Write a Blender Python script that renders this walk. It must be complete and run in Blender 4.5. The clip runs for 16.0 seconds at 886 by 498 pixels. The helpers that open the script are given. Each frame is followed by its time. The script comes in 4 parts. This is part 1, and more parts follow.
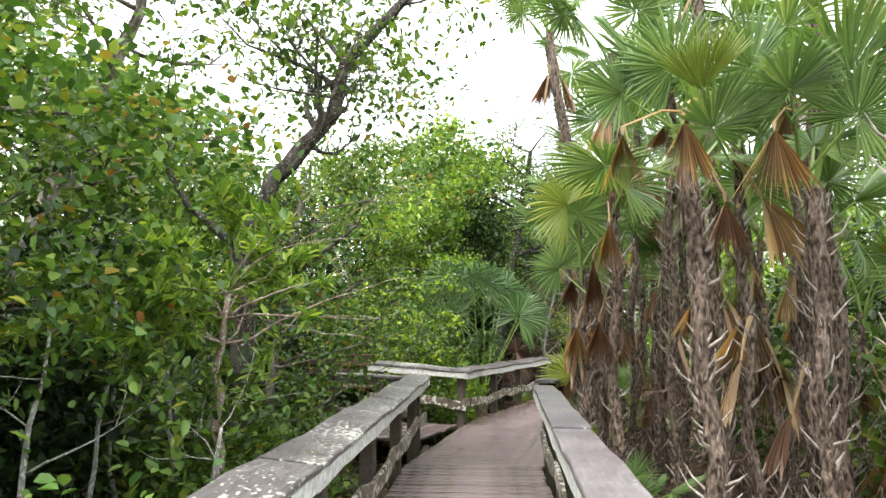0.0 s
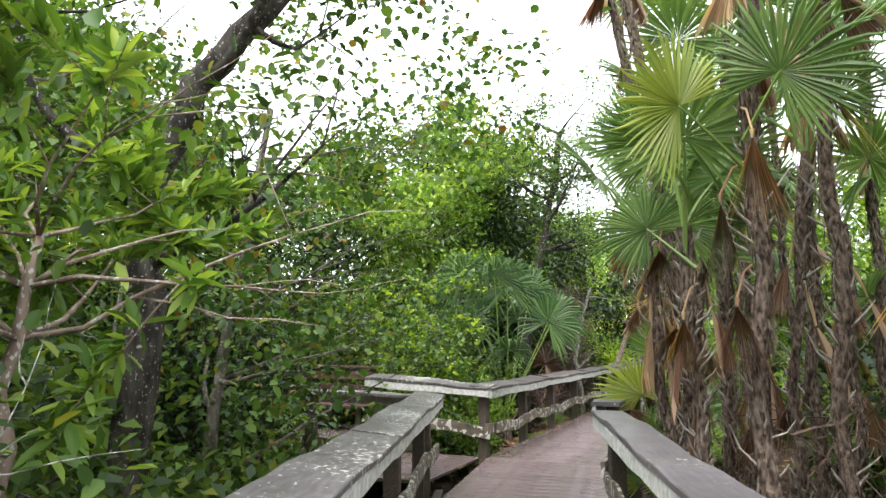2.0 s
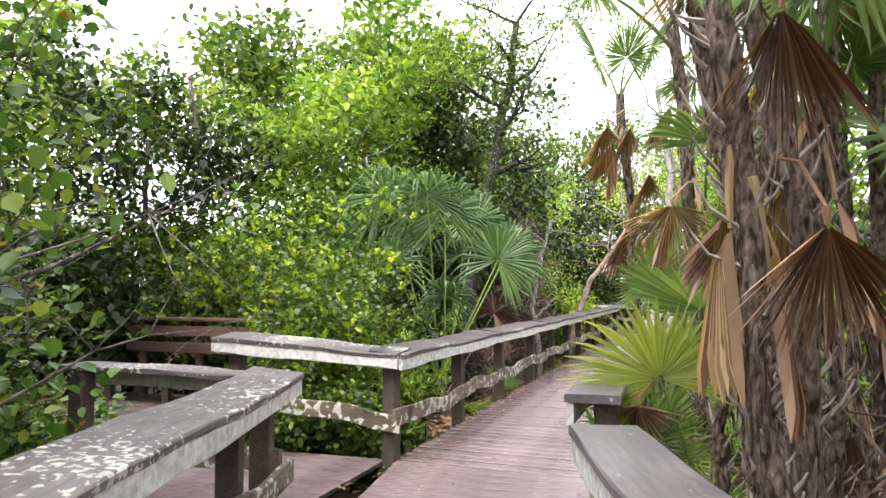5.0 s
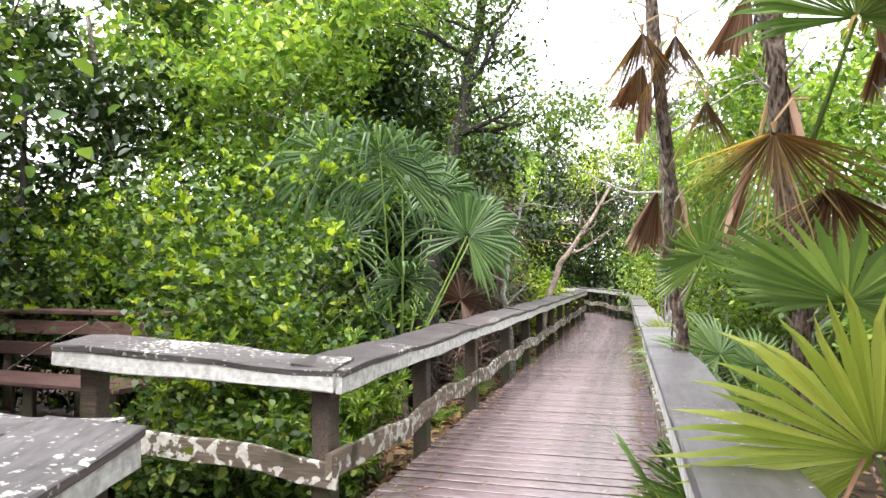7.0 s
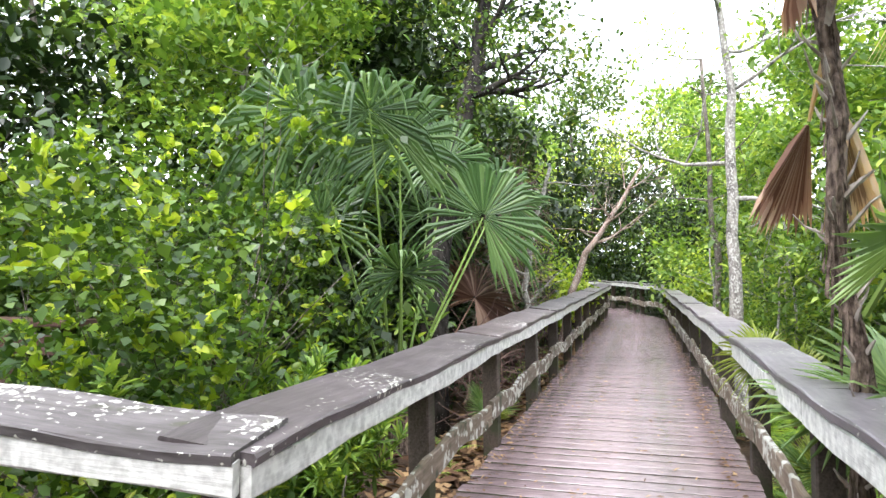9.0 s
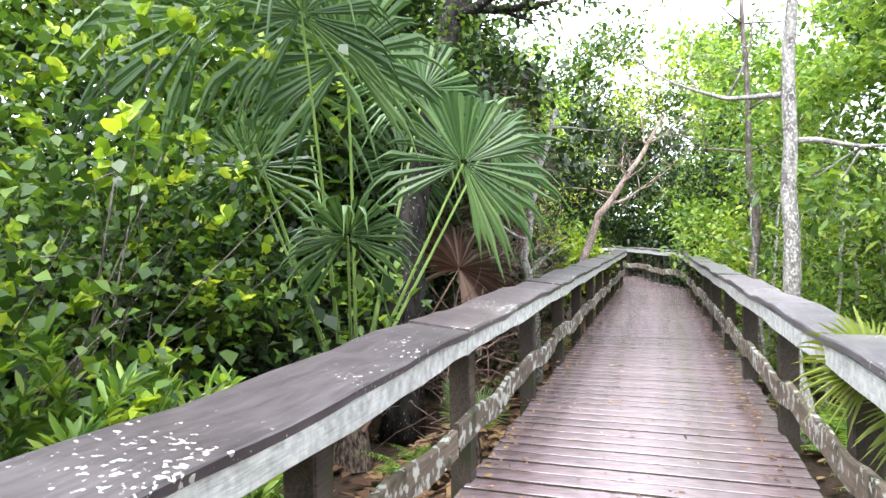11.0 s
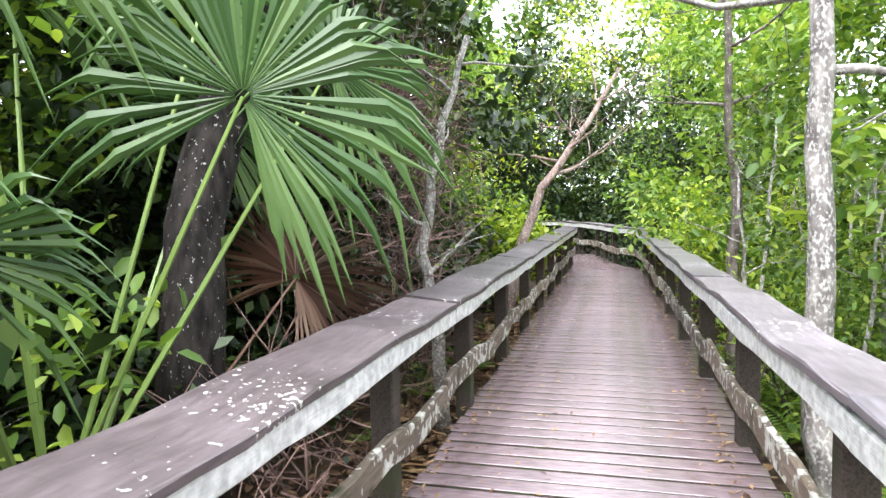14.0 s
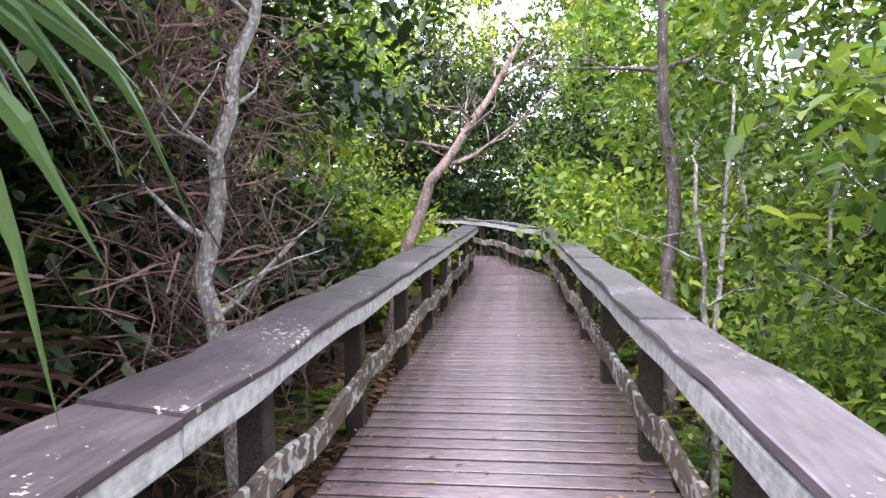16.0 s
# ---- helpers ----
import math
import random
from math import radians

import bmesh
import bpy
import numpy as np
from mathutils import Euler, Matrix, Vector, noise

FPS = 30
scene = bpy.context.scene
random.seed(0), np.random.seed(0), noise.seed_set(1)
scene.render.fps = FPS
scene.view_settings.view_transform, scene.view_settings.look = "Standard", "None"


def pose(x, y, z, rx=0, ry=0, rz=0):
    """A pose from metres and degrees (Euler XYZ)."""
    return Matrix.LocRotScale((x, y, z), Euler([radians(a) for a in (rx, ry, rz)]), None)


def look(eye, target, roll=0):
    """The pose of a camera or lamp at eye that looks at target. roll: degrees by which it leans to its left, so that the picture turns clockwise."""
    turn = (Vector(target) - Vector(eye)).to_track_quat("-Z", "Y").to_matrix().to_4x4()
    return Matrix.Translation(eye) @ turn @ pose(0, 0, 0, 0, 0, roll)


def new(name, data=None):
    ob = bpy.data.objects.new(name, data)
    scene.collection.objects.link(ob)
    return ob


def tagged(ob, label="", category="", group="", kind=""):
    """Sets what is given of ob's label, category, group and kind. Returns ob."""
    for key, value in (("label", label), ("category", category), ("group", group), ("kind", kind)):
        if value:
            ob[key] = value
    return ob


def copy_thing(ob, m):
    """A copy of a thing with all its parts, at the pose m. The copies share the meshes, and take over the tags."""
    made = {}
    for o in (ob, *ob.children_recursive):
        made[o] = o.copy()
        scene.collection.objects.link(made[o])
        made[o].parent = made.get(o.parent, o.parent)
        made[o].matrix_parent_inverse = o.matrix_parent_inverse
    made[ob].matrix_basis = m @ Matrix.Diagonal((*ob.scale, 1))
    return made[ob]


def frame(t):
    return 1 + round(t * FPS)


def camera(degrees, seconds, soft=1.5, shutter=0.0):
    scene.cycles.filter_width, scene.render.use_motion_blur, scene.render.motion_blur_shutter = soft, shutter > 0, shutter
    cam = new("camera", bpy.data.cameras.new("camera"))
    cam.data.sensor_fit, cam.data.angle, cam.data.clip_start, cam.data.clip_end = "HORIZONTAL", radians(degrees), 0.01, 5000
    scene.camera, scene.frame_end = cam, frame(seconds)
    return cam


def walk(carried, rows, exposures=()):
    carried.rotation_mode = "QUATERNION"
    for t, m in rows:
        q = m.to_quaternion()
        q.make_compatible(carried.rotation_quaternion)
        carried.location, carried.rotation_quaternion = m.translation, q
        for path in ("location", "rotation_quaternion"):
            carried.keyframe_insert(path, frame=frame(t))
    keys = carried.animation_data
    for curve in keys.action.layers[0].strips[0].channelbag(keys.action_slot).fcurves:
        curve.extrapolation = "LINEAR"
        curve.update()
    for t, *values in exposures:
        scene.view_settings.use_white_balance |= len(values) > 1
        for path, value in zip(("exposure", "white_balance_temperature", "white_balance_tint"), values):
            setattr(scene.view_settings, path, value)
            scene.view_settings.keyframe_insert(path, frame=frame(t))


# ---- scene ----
cam = camera(68.1, 16.0)
METRES, EYE, TILT, LEAN, TURN = 17.0, 1.7, 7.2, 0.0, 0.0
ROWS = [
    (0.0, 0.0, 0.0, 0.0, -0.0, 0.0, -0.0),
    (0.5, -0.0018, 0.0406, -0.0068, 0.13, 0.93, -0.08),
    (1.0, -0.0044, 0.0808, -0.013, 0.4, 1.13, -0.04),
    (1.5, -0.0038, 0.1177, -0.0198, 0.6, 1.11, -0.11),
    (2.0, -0.0033, 0.1558, -0.0267, 1.17, 1.15, -0.03),
    (2.5, 0.006, 0.1944, -0.0339, 1.22, 0.82, -0.08),
    (3.0, 0.0142, 0.2276, -0.0387, 0.12, -0.46, -0.05),
    (3.5, 0.0203, 0.2607, -0.043, -2.24, -1.85, -0.2),
    (4.0, 0.0263, 0.2951, -0.0467, -2.35, -2.45, -0.21),
    (6.5, 0.0343, 0.4529, -0.0675, -4.43, -4.57, -0.37),
    (7.0, 0.0357, 0.4814, -0.0708, -6.44, -4.79, -0.5),
    (7.5, 0.0407, 0.5096, -0.0746, -6.64, -4.98, -0.41),
    (8.0, 0.0424, 0.5395, -0.0777, -6.52, -5.12, -0.33),
    (10.5, 0.0715, 0.6662, -0.0972, -4.37, -6.72, 0.34),
    (11.0, 0.0812, 0.6911, -0.0998, -4.47, -8.27, 0.29),
    (11.5, 0.0913, 0.7151, -0.1029, -5.66, -9.49, 0.15),
    (12.0, 0.1, 0.7388, -0.106, -5.83, -10.57, 0.17),
    (12.5, 0.1082, 0.7614, -0.107, -6.55, -10.83, 0.06),
    (13.0, 0.1197, 0.7849, -0.108, -6.85, -10.9, 0.08),
    (13.5, 0.1313, 0.8097, -0.1104, -6.69, -10.92, 0.15),
    (14.0, 0.1433, 0.8359, -0.1113, -8.09, -10.88, 0.0),
    (14.5, 0.1558, 0.8643, -0.1147, -10.4, -11.08, -0.38),
    (15.0, 0.1664, 0.8959, -0.1189, -14.0, -11.17, -0.78),
    (15.5, 0.1808, 0.9259, -0.1215, -15.99, -11.14, -0.92),
    (16.0, 0.1965, 0.9578, -0.1261, -16.0, -11.16, -0.96),
]
walk(cam, [(t, pose(0, 0, EYE, TILT, LEAN, TURN) @ pose(METRES * x, METRES * y, METRES * z, 90 + pitch, roll, yaw)) for t, x, y, z, yaw, pitch, roll in ROWS],
     exposures=[(0, 1.12, 6450, 12), (2.0, 0.98, 6300, 12), (4.0, 1.34, 6450, 20), (8.0, 1.42, 6200, 18), (11.0, 1.6, 5900, 17), (12.5, 1.68, 6000, 18), (14.5, 1.65, 5950, 20), (16.0, 1.3, 5800, 30)])

# ---- world and light ----
SUN_EL, SUN_AZ = 60.0, 215.0
world = bpy.data.worlds.new("overcast_sky")
scene.world = world
world.use_nodes = True
wn, wl = world.node_tree.nodes, world.node_tree.links
wn.clear()
sky = wn.new("ShaderNodeTexSky")
sky.sky_type, sky.sun_disc = "NISHITA", False
sky.sun_elevation, sky.sun_rotation = radians(SUN_EL), radians(SUN_AZ)
sky.dust_density, sky.air_density = 4.0, 1.0
veil = wn.new("ShaderNodeMixRGB")
veil.inputs[0].default_value = 0.8
veil.inputs[2].default_value = (14.5, 15.0, 15.2, 1)
wl.new(sky.outputs[0], veil.inputs[1])
bg = wn.new("ShaderNodeBackground")
bg.inputs[1].default_value = 0.12
wl.new(veil.outputs[0], bg.inputs[0])
wl.new(bg.outputs[0], wn.new("ShaderNodeOutputWorld").inputs[0])
sun = new("sun", bpy.data.lights.new("sun", "SUN"))
sun.data.energy, sun.data.angle, sun.data.color = 2.2, radians(40), (1.0, 0.96, 0.9)
sun.matrix_world = look((20 * math.sin(radians(SUN_AZ)), 20 * math.cos(radians(SUN_AZ)), 20 * math.tan(radians(SUN_EL))), (0, 0, 0))


# ---- materials ----
def shader(name, rough=0.7, spec=0.3):
    m = bpy.data.materials.new(name)
    m.use_nodes = True
    n, l = m.node_tree.nodes, m.node_tree.links
    b = n["Principled BSDF"]
    b.inputs["Roughness"].default_value = rough
    b.inputs["Specular IOR Level"].default_value = spec
    return m, n, l, b


def ramp(n, stops):
    r = n.new("ShaderNodeValToRGB")
    e = r.color_ramp.elements
    while len(e) < len(stops):
        e.new(0.5)
    for k, (p, c) in zip(e, stops):
        k.position, k.color = p, (*c, 1)
    return r


def noise_node(n, l, scale, detail=4, stretch=(1, 1, 1), coords="Object"):
    tc, mp, tx = n.new("ShaderNodeTexCoord"), n.new("ShaderNodeMapping"), n.new("ShaderNodeTexNoise")
    mp.inputs["Scale"].default_value = stretch
    tx.inputs["Scale"].default_value, tx.inputs["Detail"].default_value = scale, detail
    l.new(tc.outputs[coords], mp.inputs[0])
    l.new(mp.outputs[0], tx.inputs[0])
    return tx


def mix(n, l, kind, fac, a, b):
    x = n.new("ShaderNodeMixRGB")
    x.blend_type = kind
    for socket, v in zip(x.inputs, (fac, a, b)):
        if isinstance(v, (int, float)):
            socket.default_value = v
        elif isinstance(v, tuple):
            socket.default_value = (*v, 1)
        else:
            l.new(v, socket)
    return x.outputs[0]


def bumped(n, l, b, height, strength, dist=0.01):
    k = n.new("ShaderNodeBump")
    k.inputs["Strength"].default_value, k.inputs["Distance"].default_value = strength, dist
    l.new(height, k.inputs["Height"])
    l.new(k.outputs[0], b.inputs["Normal"])


def wood(name, dark, light, grain=(1, 14, 14), lichen=0.0, rough=0.6, lichen_col=(0.62, 0.62, 0.55), spec=0.3, moss=0.0, patch=9, lichen_stretch=(1, 1, 1), differ=1.0):
    """Weathered timber; grain runs along the piece's own x."""
    m, n, l, b = shader(name, rough, spec)
    g = noise_node(n, l, 6, 8, grain)
    base = ramp(n, [(0.3, dark), (0.7, light)])
    l.new(g.outputs[0], base.inputs[0])
    info = n.new("ShaderNodeObjectInfo")
    vary = ramp(n, [(0, tuple(1 - differ * c for c in (0.28, 0.28, 0.26))), (1, tuple(1 + differ * c for c in (0.15, 0.1, 0.08)))])
    l.new(info.outputs["Random"], vary.inputs[0])
    col = mix(n, l, "MULTIPLY", 1.0, base.outputs[0], vary.outputs[0])
    stain = noise_node(n, l, 1.7, 5)
    st = ramp(n, [(0.35, (0.6, 0.58, 0.58)), (0.65, (1.1, 1.1, 1.1))])
    l.new(stain.outputs[0], st.inputs[0])
    col = mix(n, l, "MULTIPLY", 0.8, col, st.outputs[0])
    if moss:
        q = noise_node(n, l, 5, 6)
        mk = ramp(n, [(0.62 - moss, (0, 0, 0)), (0.74 - moss, (1, 1, 1))])
        l.new(q.outputs[0], mk.inputs[0])
        col = mix(n, l, "MIX", mk.outputs[0], col, (0.055, 0.06, 0.03))
    if lichen:
        p = noise_node(n, l, patch, 7, lichen_stretch)
        big = noise_node(n, l, 1.3, 3)
        s = n.new("ShaderNodeMath")
        s.operation = "MULTIPLY_ADD"
        s.inputs[1].default_value = 0.6
        l.new(big.outputs[0], s.inputs[0])
        l.new(p.outputs[0], s.inputs[2])
        mk = ramp(n, [(0.94 - lichen, (0, 0, 0)), (0.975 - lichen, (1, 1, 1))])
        l.new(s.outputs[0], mk.inputs[0])
        tone = noise_node(n, l, 24, 3)
        tr = ramp(n, [(0.3, tuple(c * 0.6 for c in lichen_col)), (0.65, lichen_col)])
        l.new(tone.outputs[0], tr.inputs[0])
        col = mix(n, l, "MIX", mk.outputs[0], col, tr.outputs[0])
        rr = ramp(n, [(0, (rough,) * 3), (1, (0.9,) * 3)])
        l.new(mk.outputs[0], rr.inputs[0])
        l.new(rr.outputs[0], b.inputs["Roughness"])
    l.new(col, b.inputs["Base Color"])
    bumped(n, l, b, g.outputs[0], 0.5, 0.006)
    return m


def leaf(name, stops, rough=0.45, glow=0.3, spec=0.4):
    """Foliage: colour varies from leaf to leaf, some light comes through."""
    m, n, l, b = shader(name, rough, spec)
    geo = n.new("ShaderNodeNewGeometry")
    r = ramp(n, stops)
    l.new(geo.outputs["Random Per Island"], r.inputs[0])
    big = noise_node(n, l, 1.1, 3)
    br = ramp(n, [(0.3, (0.7, 0.75, 0.7)), (0.7, (1.2, 1.2, 1.1))])
    l.new(big.outputs[0], br.inputs[0])
    col = mix(n, l, "MULTIPLY", 0.8, r.outputs[0], br.outputs[0])
    l.new(col, b.inputs["Base Color"])
    t = n.new("ShaderNodeBsdfTranslucent")
    warm = mix(n, l, "MULTIPLY", 1.0, col, (1.5, 1.5, 0.7))
    l.new(warm, t.inputs[0])
    ms = n.new("ShaderNodeMixShader")
    ms.inputs[0].default_value = glow
    l.new(b.outputs[0], ms.inputs[1])
    l.new(t.outputs[0], ms.inputs[2])
    l.new(ms.outputs[0], n["Material Output"].inputs[0])
    return m


def bark(name, dark, light, scale=14, stretch=(1, 1, 0.35), lichen=0.0, bump=1.0, soft=0.06):
    m, n, l, b = shader(name, 0.9, 0.15)
    g = noise_node(n, l, scale, 8, stretch)
    r = ramp(n, [(0.35, dark), (0.65, light)])
    l.new(g.outputs[0], r.inputs[0])
    col = r.outputs[0]
    if lichen:
        p = noise_node(n, l, 48, 8, (1, 1, 0.7))
        mk = ramp(n, [(0.66 - lichen, (0, 0, 0)), (0.66 - lichen + soft, (1, 1, 1))])
        l.new(p.outputs[0], mk.inputs[0])
        col = mix(n, l, "MIX", mk.outputs[0], col, (0.5, 0.5, 0.45))
    l.new(col, b.inputs["Base Color"])
    bumped(n, l, b, g.outputs[0], bump, 0.03)
    return m


M_DECK = wood("deck_timber", (0.17, 0.128, 0.13), (0.285, 0.222, 0.225), grain=(1.5, 7, 7), rough=0.24, spec=0.75, differ=0.35)
M_CAP = wood("cap_timber", (0.085, 0.08, 0.076), (0.17, 0.16, 0.16), grain=(1, 6, 6), lichen=0.035, rough=0.45, patch=30, moss=0.02)
M_CAP_PLAIN = wood("cap_timber_plain", (0.075, 0.064, 0.064), (0.135, 0.118, 0.118), grain=(1, 6, 6), lichen=-0.05, rough=0.42, patch=36, spec=0.45)
M_CAP2 = wood("cap_timber_clean", (0.14, 0.13, 0.137), (0.24, 0.225, 0.235), grain=(1, 6, 6), lichen=-0.05, rough=0.36, patch=36, spec=0.5)
M_FASCIA = wood("fascia_timber", (0.16, 0.15, 0.12), (0.32, 0.31, 0.26), lichen=0.40, rough=0.7, lichen_col=(0.74, 0.75, 0.70), patch=20, lichen_stretch=(1, 1, 0.4))
M_LOW = wood("lower_rail_timber", (0.13, 0.105, 0.07), (0.26, 0.22, 0.17), lichen=0.09, rough=0.7, patch=14, lichen_col=(0.66, 0.66, 0.58), moss=0.06)
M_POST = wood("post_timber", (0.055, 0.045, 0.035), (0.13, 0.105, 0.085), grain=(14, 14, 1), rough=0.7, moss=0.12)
M_BENCH = wood("bench_timber", (0.085, 0.05, 0.043), (0.17, 0.105, 0.09), lichen=0.0, rough=0.5)
G = lambda r, g, b: (r, g, b)
M_LEAF_MID = leaf("leaf_mid", [(0, G(0.025, 0.052, 0.012)), (0.5, G(0.075, 0.14, 0.028)), (0.9, G(0.16, 0.25, 0.05)), (1, G(0.28, 0.28, 0.045))], glow=0.36)
# dark green, lowered further to carry the shade inside the wood
M_LEAF_SHADED = leaf("leaf_shaded", [(0, G(0.011, 0.024, 0.008)), (0.6, G(0.025, 0.052, 0.014)), (1, G(0.075, 0.12, 0.028))], glow=0.15)
M_LEAF_BRIGHT = leaf("leaf_bright", [(0, G(0.12, 0.21, 0.02)), (0.45, G(0.30, 0.43, 0.035)), (1, G(0.56, 0.62, 0.07))], rough=0.35, glow=0.35)
M_LEAF_COCO = leaf("leaf_oval", [(0, G(0.022, 0.052, 0.012)), (0.6, G(0.06, 0.12, 0.02)), (1, G(0.14, 0.23, 0.03))], rough=0.35, glow=0.3)
M_LEAF_FRESH = leaf("leaf_fresh", [(0, G(0.06, 0.13, 0.022)), (0.6, G(0.19, 0.31, 0.06)), (1, G(0.38, 0.47, 0.08))], glow=0.4)
M_LEAF_ROUND = leaf("leaf_round", [(0, G(0.035, 0.085, 0.02)), (0.55, G(0.095, 0.19, 0.04)), (0.88, G(0.19, 0.29, 0.06)), (0.95, G(0.34, 0.33, 0.05)), (1, G(0.24, 0.09, 0.02))], rough=0.4)
M_FROND = leaf("palm_green", [(0, G(0.11, 0.19, 0.065)), (0.6, G(0.17, 0.27, 0.09)), (1, G(0.27, 0.37, 0.15))], rough=0.4, glow=0.3)
M_FROND_DEEP = leaf("palm_deep_green", [(0, G(0.055, 0.115, 0.035)), (0.6, G(0.095, 0.175, 0.058)), (1, G(0.19, 0.29, 0.115))], rough=0.33, glow=0.28)
M_FROND_YELLOW = leaf("palm_yellow_green", [(0, G(0.25, 0.32, 0.06)), (1, G(0.42, 0.46, 0.13))], rough=0.4, glow=0.35)
M_FROND_DEAD = leaf("palm_dead", [(0, G(0.30, 0.19, 0.12)), (0.5, G(0.56, 0.40, 0.28)), (1, G(0.78, 0.66, 0.52))], rough=0.7, glow=0.4, spec=0.15)
M_FROND_RUST = leaf("palm_rust", [(0, G(0.2, 0.10, 0.07)), (0.6, G(0.42, 0.25, 0.18)), (1, G(0.62, 0.47, 0.38))], rough=0.65, glow=0.35, spec=0.2)
M_FROND_WITHERED = leaf("palm_withered", [(0, G(0.10, 0.055, 0.045)), (0.6, G(0.22, 0.13, 0.10)), (1, G(0.42, 0.31, 0.25))], rough=0.6, glow=0.2, spec=0.25)
M_PETIOLE = leaf("petiole_green", [(0, G(0.16, 0.26, 0.06)), (1, G(0.24, 0.34, 0.09))], rough=0.4, glow=0.05)
M_BARK = bark("bark_grey", (0.07, 0.06, 0.05), (0.24, 0.21, 0.18), lichen=0.04)
M_BARK_DARK = bark("bark_dark", (0.025, 0.022, 0.02), (0.09, 0.08, 0.07), lichen=0.0)
M_BARK_FLECKED = bark("bark_dark_flecked", (0.035, 0.03, 0.027), (0.13, 0.115, 0.10), lichen=0.05)
M_BARK_BLACK = bark("bark_blackened", (0.012, 0.011, 0.01), (0.055, 0.048, 0.042), lichen=0.015)
M_BARK_PALE = bark("bark_pale_lichen", (0.12, 0.11, 0.10), (0.36, 0.34, 0.30), lichen=0.17, soft=0.13)
M_BARK_PINK = bark("bark_mottled", (0.15, 0.10, 0.08), (0.42, 0.32, 0.26), scale=9, lichen=0.1)
M_PALM = bark("palm_fibre", (0.04, 0.028, 0.022), (0.28, 0.215, 0.17), scale=42, stretch=(1, 1, 0.4), bump=1.5)
M_STUB = bark("palm_stub", (0.22, 0.18, 0.15), (0.5, 0.46, 0.40), scale=20)
M_TWIG = bark("dead_twig", (0.1, 0.065, 0.055), (0.25, 0.17, 0.14), scale=20)
M_LITTER = leaf("fallen_leaf", [(0, G(0.08, 0.045, 0.03)), (0.6, G(0.2, 0.12, 0.07)), (1, G(0.36, 0.24, 0.13))], rough=0.8, glow=0.05, spec=0.1)


def soil():
    m, n, l, b = shader("swamp_soil", 0.9, 0.2)
    a = noise_node(n, l, 3, 8)
    r = ramp(n, [(0.3, (0.025, 0.018, 0.012)), (0.6, (0.075, 0.05, 0.032)), (0.8, (0.05, 0.06, 0.02))])
    l.new(a.outputs[0], r.inputs[0])
    l.new(r.outputs[0], b.inputs["Base Color"])
    bumped(n, l, b, noise_node(n, l, 14, 8).outputs[0], 1.0, 0.05)
    return m


M_SOIL = soil()
GROUND = -0.5


# ---- mesh tools ----
class Shape:
    def __init__(self):
        self.v, self.f, self.mi = [], [], []

    def add(self, verts, faces, mi=0):
        o = len(self.v)
        self.v += [tuple(p) for p in verts]
        self.f += [tuple(i + o for i in q) for q in faces]
        self.mi += [mi] * len(faces)

    def mesh(self, name, mats, smooth=False):
        me = bpy.data.meshes.new(name)
        me.from_pydata(self.v, [], self.f)
        for m in mats:
            me.materials.append(m)
        me.polygons.foreach_set("material_index", self.mi)
        me.polygons.foreach_set("use_smooth", [smooth] * len(self.f))
        me.update()
        return me


def child(parent, name, me, m=None):
    ob = new(name, me)
    ob.parent = parent
    if m is not None:
        ob.matrix_local = m
    return ob


def root(name, label, category, at=(0, 0, 0), kind="", group=""):
    ob = new(name)
    ob.location = at
    return tagged(ob, label, category, group, kind)


def tube(sh, pts, radii, sides=7, mi=0, rough=0.0, rng=None):
    """A tapering round limb through the points."""
    pts = [Vector(p) for p in pts]
    rings = []
    for i, p in enumerate(pts):
        d = (pts[min(i + 1, len(pts) - 1)] - pts[max(i - 1, 0)]).normalized()
        side = d.cross(Vector((0.31, 0.95, 0.1))).normalized()
        up = side.cross(d)
        ring = []
        for k in range(sides):
            a = 2 * math.pi * k / sides
            r = radii[i] * (1 + (rng.uniform(-rough, rough) if rng else 0))
            ring.append(p + side * (r * math.cos(a)) + up * (r * math.sin(a)))
        rings.append(ring)
    faces = []
    for i in range(len(rings) - 1):
        for k in range(sides):
            a, b = i * sides + k, i * sides + (k + 1) % sides
            faces.append((a, b, b + sides, a + sides))
    faces.append(tuple(range(sides))[::-1])
    faces.append(tuple(range((len(rings) - 1) * sides, len(rings) * sides)))
    sh.add([p for r in rings for p in r], faces, mi)


def plank(sh, length, width, thick, chamfer=0.006, steps=1, wave=0.0, sway=0.0, rng=None, mi=0):
    """A worn board along x from 0 to length, centred on y and z, with soft edges."""
    w, h, c = width / 2, thick / 2, chamfer
    prof = [(-w + c, -h), (w - c, -h), (w, -h + c), (w, h - c), (w - c, h), (-w + c, h), (-w, h - c), (-w, -h + c)]
    ph = rng.uniform(0, 6) if rng else 0
    verts, faces = [], []
    for i in range(steps + 1):
        x = length * i / steps
        dz = wave * (math.sin(x * 2.9 + ph) + 0.5 * math.sin(x * 7.3 + 2 * ph))
        dy = sway * math.sin(x * 2.1 + 3 * ph)
        for y, z in prof:
            j = rng.uniform(-0.004, 0.004) if (rng and steps > 1) else 0
            verts.append((x, y + dy + j * 0.4, z + dz + j))
    for i in range(steps):
        for k in range(8):
            a, b = i * 8 + k, i * 8 + (k + 1) % 8
            faces.append((a, b, b + 8, a + 8))
    faces += [tuple(range(8))[::-1], tuple(range(steps * 8, steps * 8 + 8))]
    sh.add(verts, faces, mi)


